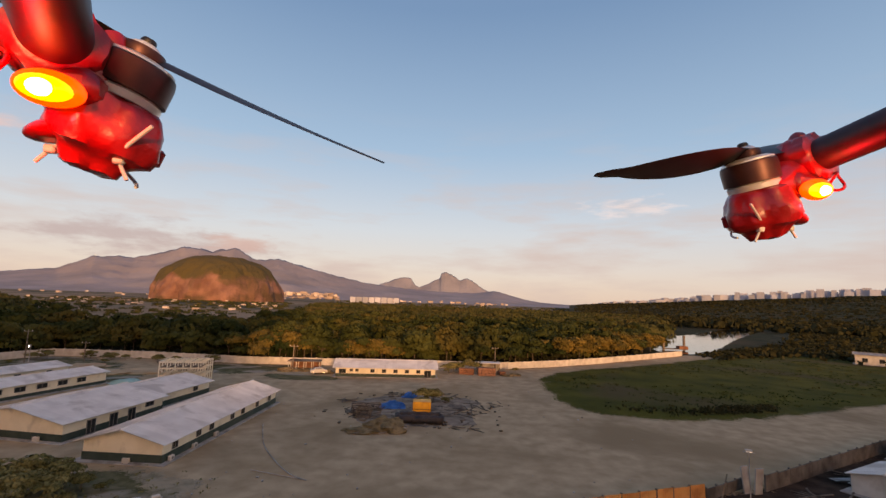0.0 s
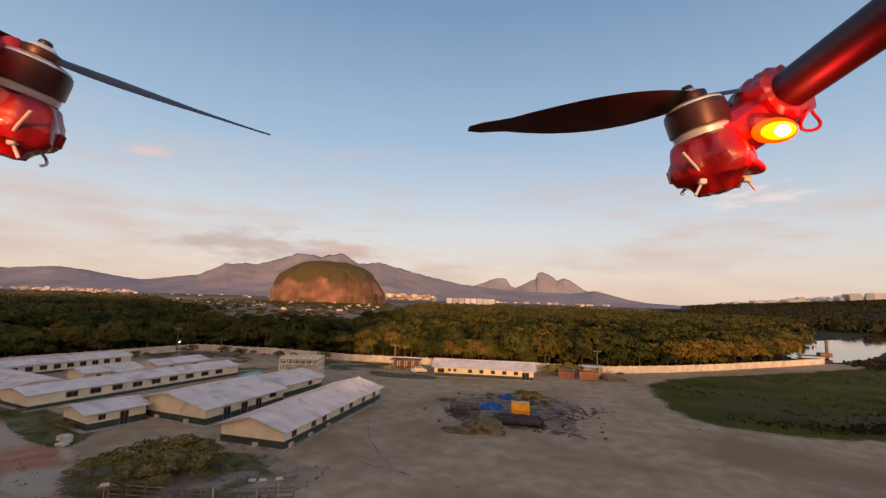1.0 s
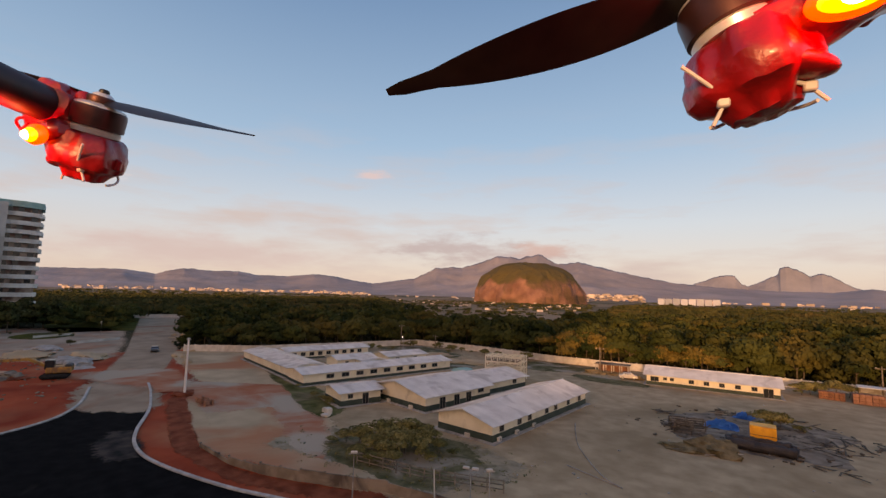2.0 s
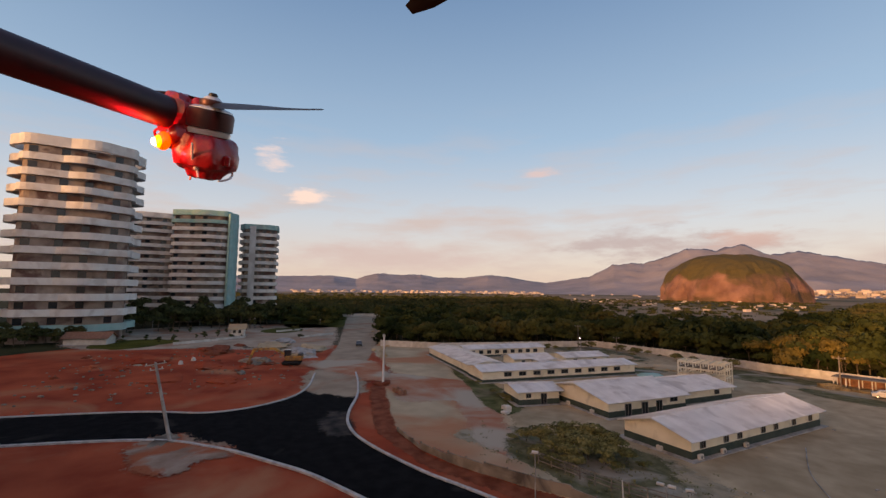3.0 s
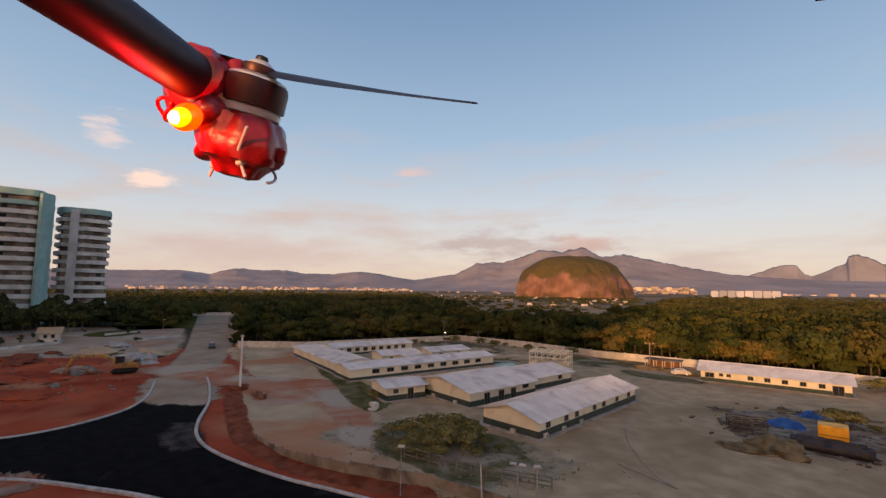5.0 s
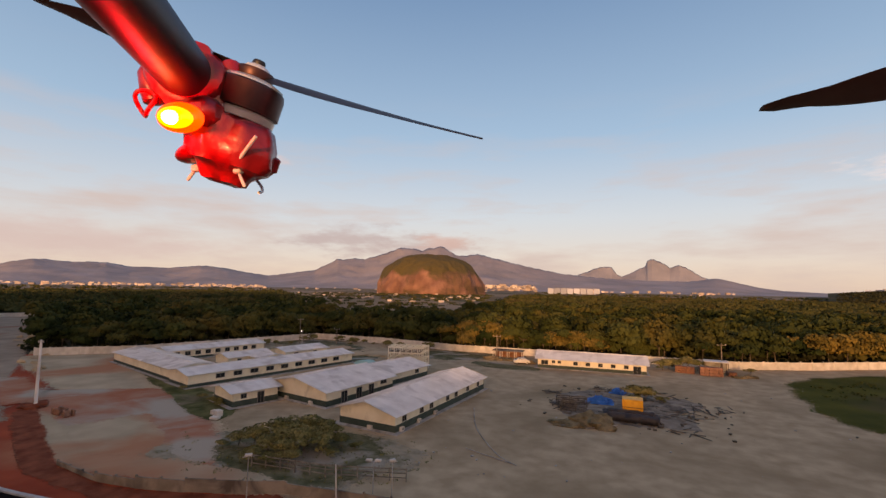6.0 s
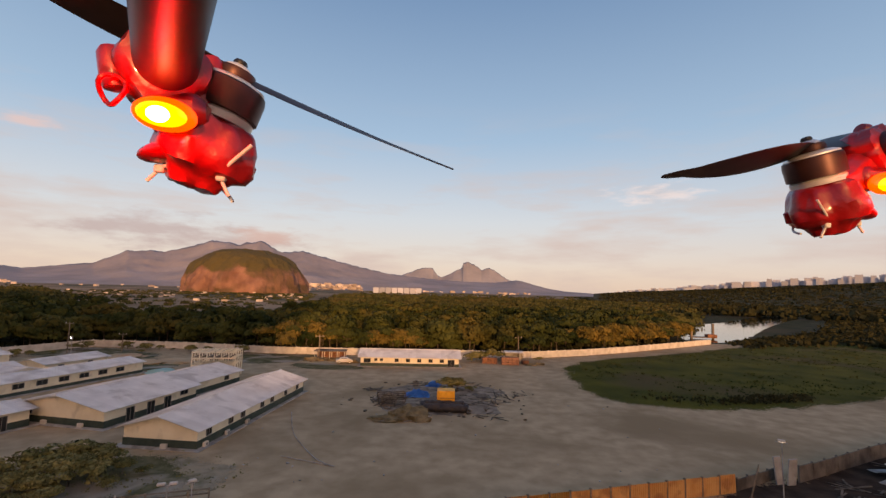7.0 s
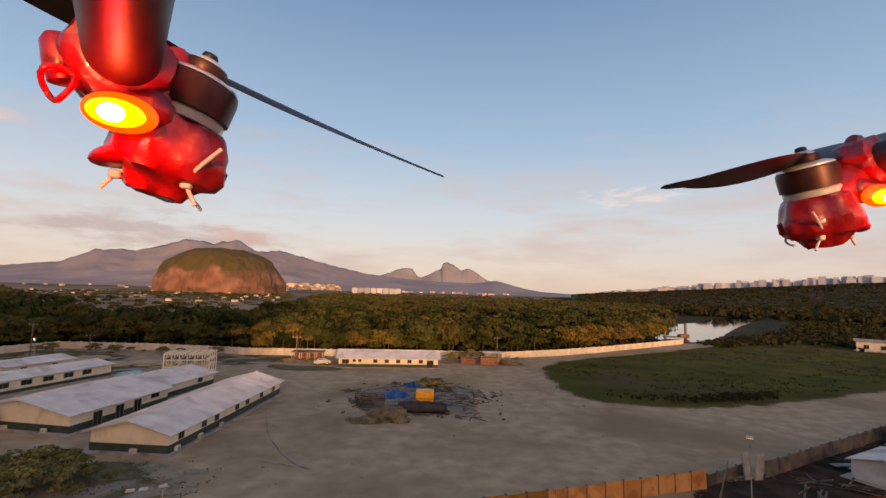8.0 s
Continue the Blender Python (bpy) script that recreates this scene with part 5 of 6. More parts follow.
for i in range(90):
    x, y = rr.uniform(-45, 30), rr.uniform(44, 128)
    s = rr.uniform(0.05, 0.22)
    box(bm, (x, y, 0.08 + s * 0.2), (s * 1.6, s, s * 0.6), rr.uniform(0, 180))
tagged(new("yard_stones", mesh_of("yard_stones", bm, M["concrete"])), "small pale stones strewn over the yard", "stones", kind="stuff")
for n, pts in enumerate((((-26.8, 71.0), (-23.0, 61.8), (-19.2, 55.8), (-16.3, 52.2), (-14.0, 50.7)), ((-21.0, 53.0), (-18.0, 52.0), (-14.0, 50.7)))):
    line = smooth_line(pts, 0.8)
    bm = bmesh.new()
    tube(bm, [(p.x, p.y, 0.13) for p in line], 0.055)
    tagged(new("ground_hose", mesh_of("ground_hose", bm, M["concrete"])), "pale hose lying curved on the yard", "hose", "hoses on the yard")


patch("weed_patch", [(-47, 42), (-43, 36.5), (-36, 35), (-30, 40), (-30, 47), (-36, 50), (-43, 47)], 0.066, M["weeds"], "weedy ground under the bushes", "grass", 1.8, soft=2)

# ---- poles and lamps ----
def pole(name, x, y, h, r, mat, label, group, lean=(0, 0), base=0.05):
    ob = thing(name, (x, y, base), label, "pole", group)
    ob.rotation_euler = (radians(lean[0]), radians(lean[1]), 0)
    bm = bmesh.new()
    rod(bm, (0, 0, -0.15), (0, 0, h), r, r * 0.62, 10)
    part("shaft", bm, M[mat], ob)
    return ob


def crossarm(ob, z, w, turn, lamp=False):
    bm = bmesh.new()
    box(bm, (0, 0, z), (w, 0.12, 0.12), turn)
    part("crossarm", bm, M["wood" if not lamp else "concrete"], ob)
    for s in (-0.42, 0.0, 0.42):
        bm = bmesh.new()
        lathe(bm, [(0.04, 0), (0.09, 0.05), (0.05, 0.12), (0.08, 0.18), (0.03, 0.24)], 8, pose(0, 0, z, 0, 0, turn) @ pose(w * s, 0, 0.06))
        part("insulator", bm, M["white"], ob)


for x, y, h in ((-38.8, 120.5, 6.9), (16.0, 130.5, 7.2), (-108.0, 118.5, 8.5), (-96.5, 123.5, 5.4)):
    p = pole("utility_pole", x, y, h, 0.17, "wood", "weathered timber utility pole with a crossarm", "utility poles")
    crossarm(p, h - 0.5, 2.2, 10)
p = pole("street_pole", -69.2, 0.4, 10.4, 0.24, "concrete", "tall concrete pole with a short twin arm", "roadside poles", (12, 0))
crossarm(p, 10.2, 2.8, 60, True)
crossarm(p, 9.5, 1.8, 60, True)
patch("pole_spoil", [(-68.2, -2.6), (-70.4, -0.6), (-66.8, 2.4), (-61.5, 5.6), (-61.0, 3.0), (-58.0, 1.0), (-60.2, -1.4), (-64.5, -1.6)], 0.155, M["spoilfan"], "grey-brown spoil spread from the foot of the pole", "soil", 1.5, 0.1, step=0.7, soft=2)
p = pole("gate_pole", -88.7, 38.6, 10.4, 0.25, "roof", "tall pale concrete pole beside the lot", "roadside poles")
crossarm(p, 10.0, 1.0, 20, True)
heap("pole_footing", (-69.6, -0.2, 0.03), (3.0, 1.8, 0.22), "spread", "grey spoil round the foot of the pole", "mound", 6, 0.6, 1.0, 30)
heap("pole_footing", (-88.7, 38.2, 0.1), (2.2, 1.6, 0.5), "bank", "brown spoil round the foot of the pole", "mound", 9, 0.4)


def site_lamp(x, y, h, turn, label, heads=1, lit=False):
    ob = thing("site_lamp", (x, y, 0.1), label, "lamp", "site lamps", turn=turn)
    bm = bmesh.new()
    rod(bm, (0, 0, -0.2), (0, 0, h), 0.06, 0.045, 8)
    part("mast", bm, M["concrete"], ob)
    bm = bmesh.new()
    box(bm, (0, 0, h), (1.0, 0.07, 0.07))
    part("bracket", bm, M["concrete"], ob)
    for i in range(heads):
        bm = bmesh.new()
        box(bm, (0.45 * (2 * i - heads + 1), 0, h + 0.16), (0.62, 0.34, 0.2), bevel=0.04)
        hd = part("lamp_head", bm, M["white"], ob, "pale floodlight head")
        bm = bmesh.new()
        box(bm, (0.45 * (2 * i - heads + 1), 0, h + 0.05), (0.5, 0.26, 0.03))
        part("lens", bm, M["lamplens"] if lit else M["glass"], hd)
    return ob


site_lamp(-33.0, 30.3, 4.4, 40, "thin lamp post with one pale head by the bank")
site_lamp(-24.0, 36.9, 3.3, 20, "lamp post with two square floodlight heads", 2)
site_lamp(-22.4, 37.7, 3.3, 45, "thin lamp post with one pale head by the fence")
site_lamp(31.3, 46.4, 5.9, -30, "lamp post with a lit head beside the wall", 1, True)
pole("fence_pole", -26.2, 34.3, 3.6, 0.09, "white", "slender pale pole by the fence", "fence poles", (0, -3))
pole("fence_pole", 27.3, 45.3, 4.3, 0.09, "wood", "slender timber pole leaning by the fence", "fence poles", (0, 14))
pole("fence_pole", 12.0, 39.0, 2.6, 0.07, "white", "slender pale pole by the fence", "fence poles")
mast = pole("flood_mast", -100.6, 111.5, 5.0, 0.12, "concrete", "floodlight mast with a lit white lamp", "flood masts")
bm = bmesh.new()
box(bm, (0, -0.1, 5.15), (1.1, 0.4, 0.7), -42, bevel=0.05)
hd = part("lamp_head", bm, M["frame"], mast)
bm = bmesh.new()
lathe(bm, [(0.27, 0), (0.27, 0.05), (0.15, 0.08)], 14, pose(0.17, -0.32, 5.15, 90, 0, 42))
part("lens", bm, M["spot"], hd, "lit white lens")


# ---- fences near the viewpoint ----
def fence_run(name, a, b, h, mat, label, step=2.4, thick=0.12, wave=0.0, group="fences", base=0.05, post_mat=None):
    a, b = Vector((*a, 0)), Vector((*b, 0))
    d = b - a
    ob = thing(name, (a.x, a.y, base), label, "fence", group, "structure", math.degrees(math.atan2(d.y, d.x)))
    n = max(1, round(d.length / step))
    w = d.length / n
    if wave:
        bm = bmesh.new()
        k = int(w / 0.11)
        rows = [[bm.verts.new((w * (i / k - 0.5), wave * (1 if i % 2 else -1), z)) for z in (0, h)] for i in range(k + 1)]
        for p, q in zip(rows, rows[1:]):
            bm.faces.new((p[0], q[0], q[1], p[1]))
        bmesh.ops.solidify(bm, geom=bm.faces[:], thickness=0.015)
        me = mesh_of("sheet", bm, M[mat])
    else:
        bm = bmesh.new()
        box(bm, (0, 0, h / 2), (w - 0.06, thick, h), bevel=0.015)
        me = mesh_of("panel", bm, M[mat])
    bm = bmesh.new()
    box(bm, (0, 0, h / 2 + 0.05), (0.16, 0.2, h + 0.1))
    pm = mesh_of("post", bm, M[post_mat or mat])
    for i in range(n):
        share(me.name.split(".")[0], me, ob, pose(w * (i + 0.5), 0, rng.uniform(-0.05, 0.05), rng.uniform(-2, 2), rng.uniform(-0.6, 0.6)))
        share("post", pm, ob, pose(w * i, 0.06, 0))


fence_run("orange_fence", (2, 40.4), (28.3, 48.9), 1.85, "orange", "orange corrugated sheet fence along the yard", 2.2, wave=0.03, post_mat="wood")
# these walls carry their shade in the concrete colour
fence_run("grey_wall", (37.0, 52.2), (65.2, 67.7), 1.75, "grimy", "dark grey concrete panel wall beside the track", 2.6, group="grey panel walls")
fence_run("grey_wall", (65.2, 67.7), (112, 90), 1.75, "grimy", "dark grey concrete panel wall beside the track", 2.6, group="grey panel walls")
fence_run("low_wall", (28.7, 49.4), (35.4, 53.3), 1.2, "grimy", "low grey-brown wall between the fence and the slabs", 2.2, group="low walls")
for (xa, ya), (xb, yb), h in (((-58.6, 27.9), (-50.8, 27.5), 0.5), ((-50.8, 27.5), (-45.6, 28.3), 0.85), ((-45.6, 28.3), (-40.6, 29.9), 1.15), ((-40.6, 29.9), (-35.6, 32.1), 1.25), ((-35.6, 32.1), (-32, 34.0), 1.2)):
    fence_run("low_wall", (xa, ya), (xb, yb), h, "spread", "low tan earth-stained wall holding the edge of the lot", 2.5, group="low walls")
fence_run("low_wall", (-32, 34.0), (-24, 35.4), 1.0, "spread", "low tan earth-stained wall on the bank", 2.5, group="low walls")
fence_run("low_wall", (-24, 35.4), (-8, 37.5), 1.1, "spread", "low tan earth-stained wall on the bank", 2.5, group="low walls")
for (xa, ya), (xb, yb) in (((-40, 37.2), (-31, 38.6)), ((-31, 38.6), (-23, 41.5))):
    d = Vector((xb - xa, yb - ya, 0))
    f = thing("rail_fence", (xa, ya, 0.1), "dark timber rail fence by the bushes", "fence", "rail fences", "structure", math.degrees(math.atan2(d.y, d.x)))
    for i in range(6):
        bm = bmesh.new()
        box(bm, (d.length * i / 5, 0, 0.6), (0.12, 0.12, 1.4))
        part("post", bm, M["wood"], f)
    for z in (0.3, 0.75, 1.15):
        bm = bmesh.new()
        box(bm, (d.length / 2, 0.05, z), (d.length, 0.06, 0.1))
        part("rail", bm, M["wood"], f)
for k, (x, y, tr, ln) in enumerate(((34.5, 51.6, 20, -7), (35.6, 51.5, 14, 5))):
    bm = bmesh.new()
    box(bm, (0, 0, 1.4), (1.05, 0.16, 2.9), bevel=0.02)
    ob = new("concrete_slab", mesh_of("concrete_slab", bm, M["concrete"]))
    ob.matrix_basis = pose(x, y, 0.02, ln, 0, tr)
    tagged(ob, "grey concrete slab leaning upright by the wall", "slab", "leaning slabs")
patch("works_red_soil", [(42, 46), (47, 48), (54, 48), (58, 42), (50, 36), (40, 40)], 0.056, M["bank"], "red-brown soil showing through behind the wall", "soil", 1.5, soft=1.5)
patch("works_soil", [(29, 48), (37, 51), (65, 66.5), (112, 89), (112, 60), (80, 35), (50, 25), (24, 36)], 0.05, M["dark_soil"], "dark brown trampled soil behind the wall", "soil", 0.8, soft=2)
shed("workers_shack", (50.0, 47.6), 28, 9, 6, 2.2, 3.0, "white shack with a pale corrugated roof behind the wall", front=[(2.5, 1.0, 0.8, 1.4), (6, 1.0, 1.8, 1.0)], plinth=0.1, mats=("white", "roof"), group="works shacks", over=0.4)
shed("workers_shack", (66.5, 60.5), 28, 7, 5, 2.2, 2.9, "white shack with a pale corrugated roof behind the wall", plinth=0.1, mats=("white", "roof"), group="works shacks", over=0.4)
for i in range(8):
    bm = bmesh.new()
    box(bm, (0, 0, 0), (3.2, 0.95, 0.03))
    ob = new("roof_sheet", mesh_of("roof_sheet", bm, M["concrete"]))
    ob.matrix_basis = pose(50.5 + rng.normal() * 1.6, 55.0 + rng.normal() * 0.9, 0.25 + 0.09 * i, rng.uniform(-3, 3), rng.uniform(-3, 3), 20 + rng.normal() * 14)
    tagged(ob, "loose grey roof sheet on a stack", "sheet", "stacked roof sheets")
for k, (cx, cy) in enumerate(((41.5, 51.0), (44.5, 50.0), (52, 57.5), (38.5, 47.5), (57, 57.2))):
    t = thing("timber_pile", (cx, cy, 0.1), "loose pile of weathered boards behind the wall", "timber", "timber piles behind the wall")
    for i in range(7):
        share("plank", plank, t, pose(rng.normal() * 1.2, rng.normal() * 0.7, 0.05 + 0.03 * i * rng.random(), rng.uniform(-8, 8), rng.uniform(-10, 10), rng.uniform(0, 180)) @ Matrix.Diagonal((rng.uniform(1.2, 4.0), 1.2, 1, 1)))

# ---- round the site office ----
for x, y, w, h, tr, mat in ((13.0, 124.6, 4.8, 2.0, 4, "brick"), (7.6, 125.6, 4.2, 1.6, -6, "rust"), (17.4, 126.4, 1.8, 1.0, 12, "rust")):
    st = thing("brick_stack", (x, y, 0.06), "square stack of red-brown bricks on the yard", "bricks", "brick stacks", turn=tr)
    for r in range(3):
        for c in range(5):
            bm = bmesh.new()
            box(bm, (w * (c + 0.5) / 5 - w / 2, 0, h * (r + 0.5) / 3), (w / 5 - 0.05, 1.8, h / 3 - 0.04), bevel=0.03)
            part("brick_pack", bm, M[mat], st)
def open_shed(x, y, w, d, h, turn, roof, back, posts, label, bays=1):
    ob = thing("open_shelter", (x, y, 0.05), label, "shelter", "open shelters by the wall", turn=turn)
    bm = bmesh.new()
    box(bm, (0, 0, h + 0.12), (w + 0.6, d + 0.7, 0.16), bevel=0.03)
    part("roof", bm, M[roof], ob)
    bm = bmesh.new()
    box(bm, (0, d / 2 - 0.1, h / 2 - 0.02), (w, 0.12, h))
    part("back_wall", bm, M[back], ob)
    for i in range(bays + 1):
        for py in (-d / 2 + 0.1, d / 2 - 0.25):
            bm = bmesh.new()
            box(bm, (w * (i / bays - 0.5), py, h / 2), (0.2, 0.2, h + 0.1))
            part("post", bm, M[posts], ob)
    return ob


open_shed(14.6, 129.5, 4.8, 3.0, 2.7, 0, "roof", "concrete", "wood", "small open shelter with a grey flat roof")
open_shed(-37.0, 125.4, 8.2, 3.4, 2.0, 6, "spread", "rust", "white", "low open shed with pale posts and a dusty roof", 4)
for x, y, k in ((-40.0, 120.2, 1.3), (-35.2, 120.6, 0.8), (-29.6, 119.4, 1.0), (18.6, 124.4, 0.7), (21.0, 126.0, 0.8)):
    heap("dirt_mound", (x, y, 0.05), (2.2 * k, 1.2 * k, 0.7 * k), "mound", "brown mound of dirt beside the sheds", "mound", int(x * 3) % 50, 0.5, 1.0, 18)
patch("trodden_weeds", [(-42, 114.5), (-32, 114), (-25, 111.5), (-31, 109.5), (-40, 110.5)], 0.06, M["weeds"], "thin brown weeds trodden into the yard", "weeds", 1.2, soft=1.6)


def car(x, y, turn, paint, label, k=1.0):
    ob = thing("car", (x, y, 0.1), label, "car", turn=turn)
    ob.scale = (k, k, k)
    bm = bmesh.new()
    side = [(-2.1, 0.35), (-2.15, 0.8), (-1.9, 0.98), (-1.45, 1.02), (-0.95, 1.5), (0.75, 1.52), (1.35, 1.05), (2.05, 0.9), (2.15, 0.6), (2.1, 0.35)]
    a, b = ([bm.verts.new((px, s * (0.88 if pz < 1.1 else 0.68), pz)) for px, pz in side] for s in (-1, 1))
    bm.faces.new(a)
    bm.faces.new(b[::-1])
    for i in range(len(side)):
        j = (i + 1) % len(side)
        bm.faces.new((a[i], b[i], b[j], a[j]))
    bmesh.ops.recalc_face_normals(bm, faces=bm.faces[:])
    bmesh.ops.bevel(bm, geom=bm.edges[:], offset=0.05, segments=2, affect="EDGES")
    body = part("body", bm, paint, ob)
    for c, s in (((-0.1, 0, 1.26), (1.5, 1.56, 0.32)),):
        bm = bmesh.new()
        box(bm, c, s, bevel=0.06)
        part("window", bm, M["glass"], body)
    for wx in (-1.3, 1.3):
        for s in (-1, 1):
            bm = bmesh.new()
            lathe(bm, [(0.18, -0.1), (0.32, -0.1), (0.33, 0), (0.32, 0.1), (0.18, 0.1)], 16, pose(wx, s * 0.8, 0.32, 90))
            wh = part("wheel", bm, M["rubber"], ob)
            bm = bmesh.new()
            lathe(bm, [(0.05, -0.02), (0.2, -0.01), (0.2, 0.01), (0.05, 0.03)], 12, pose(wx, s * 0.9, 0.32, 90))
            part("rim", bm, M["metal"], wh)
    return ob


car(-31.0, 117.6, 20, M["white"], "white parked car beside the site office")
car(-152, 56.5, -22, M["smoked"], "dark car standing on the dusty road", 1.1)

# ---- water tank frame ----
tank = thing("tank_platform", (-53.2, 96.0, 0.05), "cream steel lattice staging in three open tiers", "staging", turn=14)
tank.scale = (0.8, 1, 0.95)
for i in range(7):
    for j in range(4):
        bm = bmesh.new()
        box(bm, (-5.4 + 1.8 * i, -2.7 + 1.8 * j, 2.9), (0.24, 0.24, 5.8))
        part("post", bm, M["cream"], tank)
for z in (1.4, 2.9, 4.4, 5.7):
    for j in range(4):
        bm = bmesh.new()
        box(bm, (0, -2.7 + 1.8 * j, z), (11.0, 0.2, 0.24))
        part("beam", bm, M["cream"], tank)
    for i in range(7):
        bm = bmesh.new()
        box(bm, (-5.4 + 1.8 * i, 0, z + 0.15), (0.18, 5.6, 0.22))
        part("beam", bm, M["cream"], tank)
for i in range(6):
    for k in range(2):
        bm = bmesh.new()
        lo, hi = (0.1, 1.4) if k == 0 else (2.9, 4.4)
        rod(bm, (-5.4 + 1.8 * i, -2.78, lo if i % 2 else hi), (-3.6 + 1.8 * i, -2.78, hi if i % 2 else lo), 0.09, n=6)
        part("brace", bm, M["cream"], tank)
for j in range(5):
    bm = bmesh.new()
    box(bm, (-0.6, -2.2 + 1.1 * j, 4.62), (9.4, 0.7, 0.06))
    part("plank", bm, M["wood"], tank)
heap("tarp_pile", (-66, 97, 0.1), (3.5, 2.0, 0.9), "teal", "pile under a pale green cover behind the shed", "pile", 12, 0.3)
for x, y, s in ((-78, 108, 3), (-70, 112, 4), (-90, 116, 3.5), (-62, 108, 3)):
    heap("soil_mound", (x, y, 0.05), (s * 1.6, s, 0.7), "sand", "low pale soil heap behind the sheds", "mound", int(-x), 0.4)
for x, y, h in ((-59.2, 48.2, 0.9), (-60.4, 48.8, 0.6), (-58.3, 47.0, 0.35)):
    bm = bmesh.new()
    box(bm, (0, 0, h / 2), (1.3, 0.9, h), bevel=0.05)
    ob = new("white_crate", mesh_of("white_crate", bm, M["white"]))
    ob.matrix_basis = pose(x, y, 0.1, 0, 0, rng.uniform(-30, 30))
    tagged(ob, "white crate standing beside the small hut", "crate", "crates by the hut")
for i in range(9):
    bm = bmesh.new()
    box(bm, (0, 0, 0.45), (0.35, 0.9, 0.9), bevel=0.08)
    ob = new("road_barrier", mesh_of("road_barrier", bm, M["brick"]))
    ob.matrix_basis = pose(-81.5 + 0.9 * (i % 5) + rng.normal() * 0.3, 37.6 + 0.9 * (i // 5), 0.12, 0, 0, rng.uniform(0, 90))
    tagged(ob, "faded red plastic barrier by the lot", "barrier", "red barriers")

# ---- pier posts, ruin ----
pier = thing("pier", (113, 219, 0.05), "dark timber jetty with two tall posts by the water", "jetty")
for x, h in ((-4.5, 6.0), (5.5, 7.2)):
    bm = bmesh.new()
    box(bm, (x, 0, h / 2), (0.9, 0.9, h), bevel=0.08)
    part("post", bm, M["wood"], pier)
for i in range(7):
    bm = bmesh.new()
    box(bm, (-4 + 1.6 * i, 0.4, 0.7), (1.5, 5.0, 0.25))
    part("board", bm, M["wood"], pier)
bm = bmesh.new()
box(bm, (4, -1, 1.5), (4.5, 3.0, 1.5), bevel=0.2)
part("hut", bm, M["rust"], pier)
shed("roofless_ruin", (171, 186), -42, 16, 8, 4.2, 4.8, "pale ruined building among the marsh scrub", front=[(3, 1.6, 1.6, 2), (8, 1.6, 1.6, 2), (13, 1.6, 1.6, 2)], plinth=0.1, mats=("white", "concrete"), group="ruins")

# ---- works on the red soil ----
ex = thing("excavator", (-122, 27.0, 0.12), "yellow excavator with its boom stretched out", "excavator", turn=-112)
ex.scale = (1.25, 1.25, 1.25)
for s in (-1, 1):
    bm = bmesh.new()
    box(bm, (0, s * 1.1, 0.45), (3.8, 0.6, 0.85), bevel=0.3)
    part("track", bm, M["rubber"], ex)
bm = bmesh.new()
box(bm, (-0.5, 0, 1.5), (3.4, 2.5, 1.1), bevel=0.15)
body = part("house", bm, M["dull_yellow"], ex)
bm = bmesh.new()
box(bm, (0.7, 0.7, 2.4), (1.3, 1.0, 1.5), bevel=0.1)
part("cab", bm, M["glass"], ex)
bm = bmesh.new()
box(bm, (-1.7, 0, 1.7), (1.0, 2.4, 1.3), bevel=0.2)
part("counterweight", bm, M["black"], ex)
for a, b, w in (((1.0, -0.2, 1.9), (3.6, -0.2, 3.3), 0.7), ((3.6, -0.2, 3.3), (7.6, -0.2, 3.2), 0.65), ((7.6, -0.2, 3.35), (8.5, -0.2, 1.1), 0.5)):
    a, b = Vector(a), Vector(b)
    bm = bmesh.new()
    box(bm, (0, 0, 0), (w, 0.45, (b - a).length), m=Matrix.Translation((a + b) / 2) @ (b - a).to_track_quat("Z", "Y").to_matrix().to_4x4(), bevel=0.06)
    part("boom", bm, M["dull_yellow"], ex)
bm = bmesh.new()
box(bm, (8.4, -0.2, 0.6), (1.0, 1.2, 1.0), bevel=0.25)
part("bucket", bm, M["rust"], ex)
gh = shed("gate_house", (-204, 20), 75, 5.0, 5.0, 3.4, 4.8, "small white gatehouse with a pale roof", front=[(1.5, 1.0, 1.2, 2.0), (3.5, 1.0, 1.2, 2.0)], plinth=0.2, mats=("white", "sand"), group="gatehouses", over=1.0)
shed("low_pavilion", (-196, -32), 70, 13, 6, 2.6, 4.2, "low white pavilion with a tiled roof by the tower", plinth=0.2, mats=("white", "brick"), group="pavilions", over=0.8)
for k, (x, y, sx, sy, sz, mat) in enumerate(((-150, -6, 10, 5, 0.9, "red"), (-132, 8, 7, 3, 0.7, "red"), (-118, -2, 8, 4, 0.4, "red"), (-142, 34, 9, 4, 1.4, "concrete"), (-152, 40, 8, 4, 1.2, "sand"), (-165, 30, 9, 5, 1.0, "sand"), (-108, 10, 6, 3, 0.5, "red"), (-160, 12, 10, 5, 1.1, "bank"), (-176, 36, 7, 4, 1.0, "concrete"))):
    heap("spoil_mound", (x, y, 0.03), (sx, sy, sz), mat, "low heap of spoil on the building site", "mound", k + 30, 0.45, 1.0, 26)
for k in range(26):
    x, y = -112 - 62 * rr.random(), -24 + 46 * rr.random()
    sx = rr.uniform(0.8, 3.4)
    heap("spoil_mound", (x, y, 0.02), (sx, sx * rr.uniform(0.4, 0.8), sx * rr.uniform(0.12, 0.3)), ("red", "bank", "red", "court", "bank", "spread")[k % 6], "small heap of spoil and rubble on the site", "mound", k + 200, 0.55, 1.0, 14)
bm = bmesh.new()
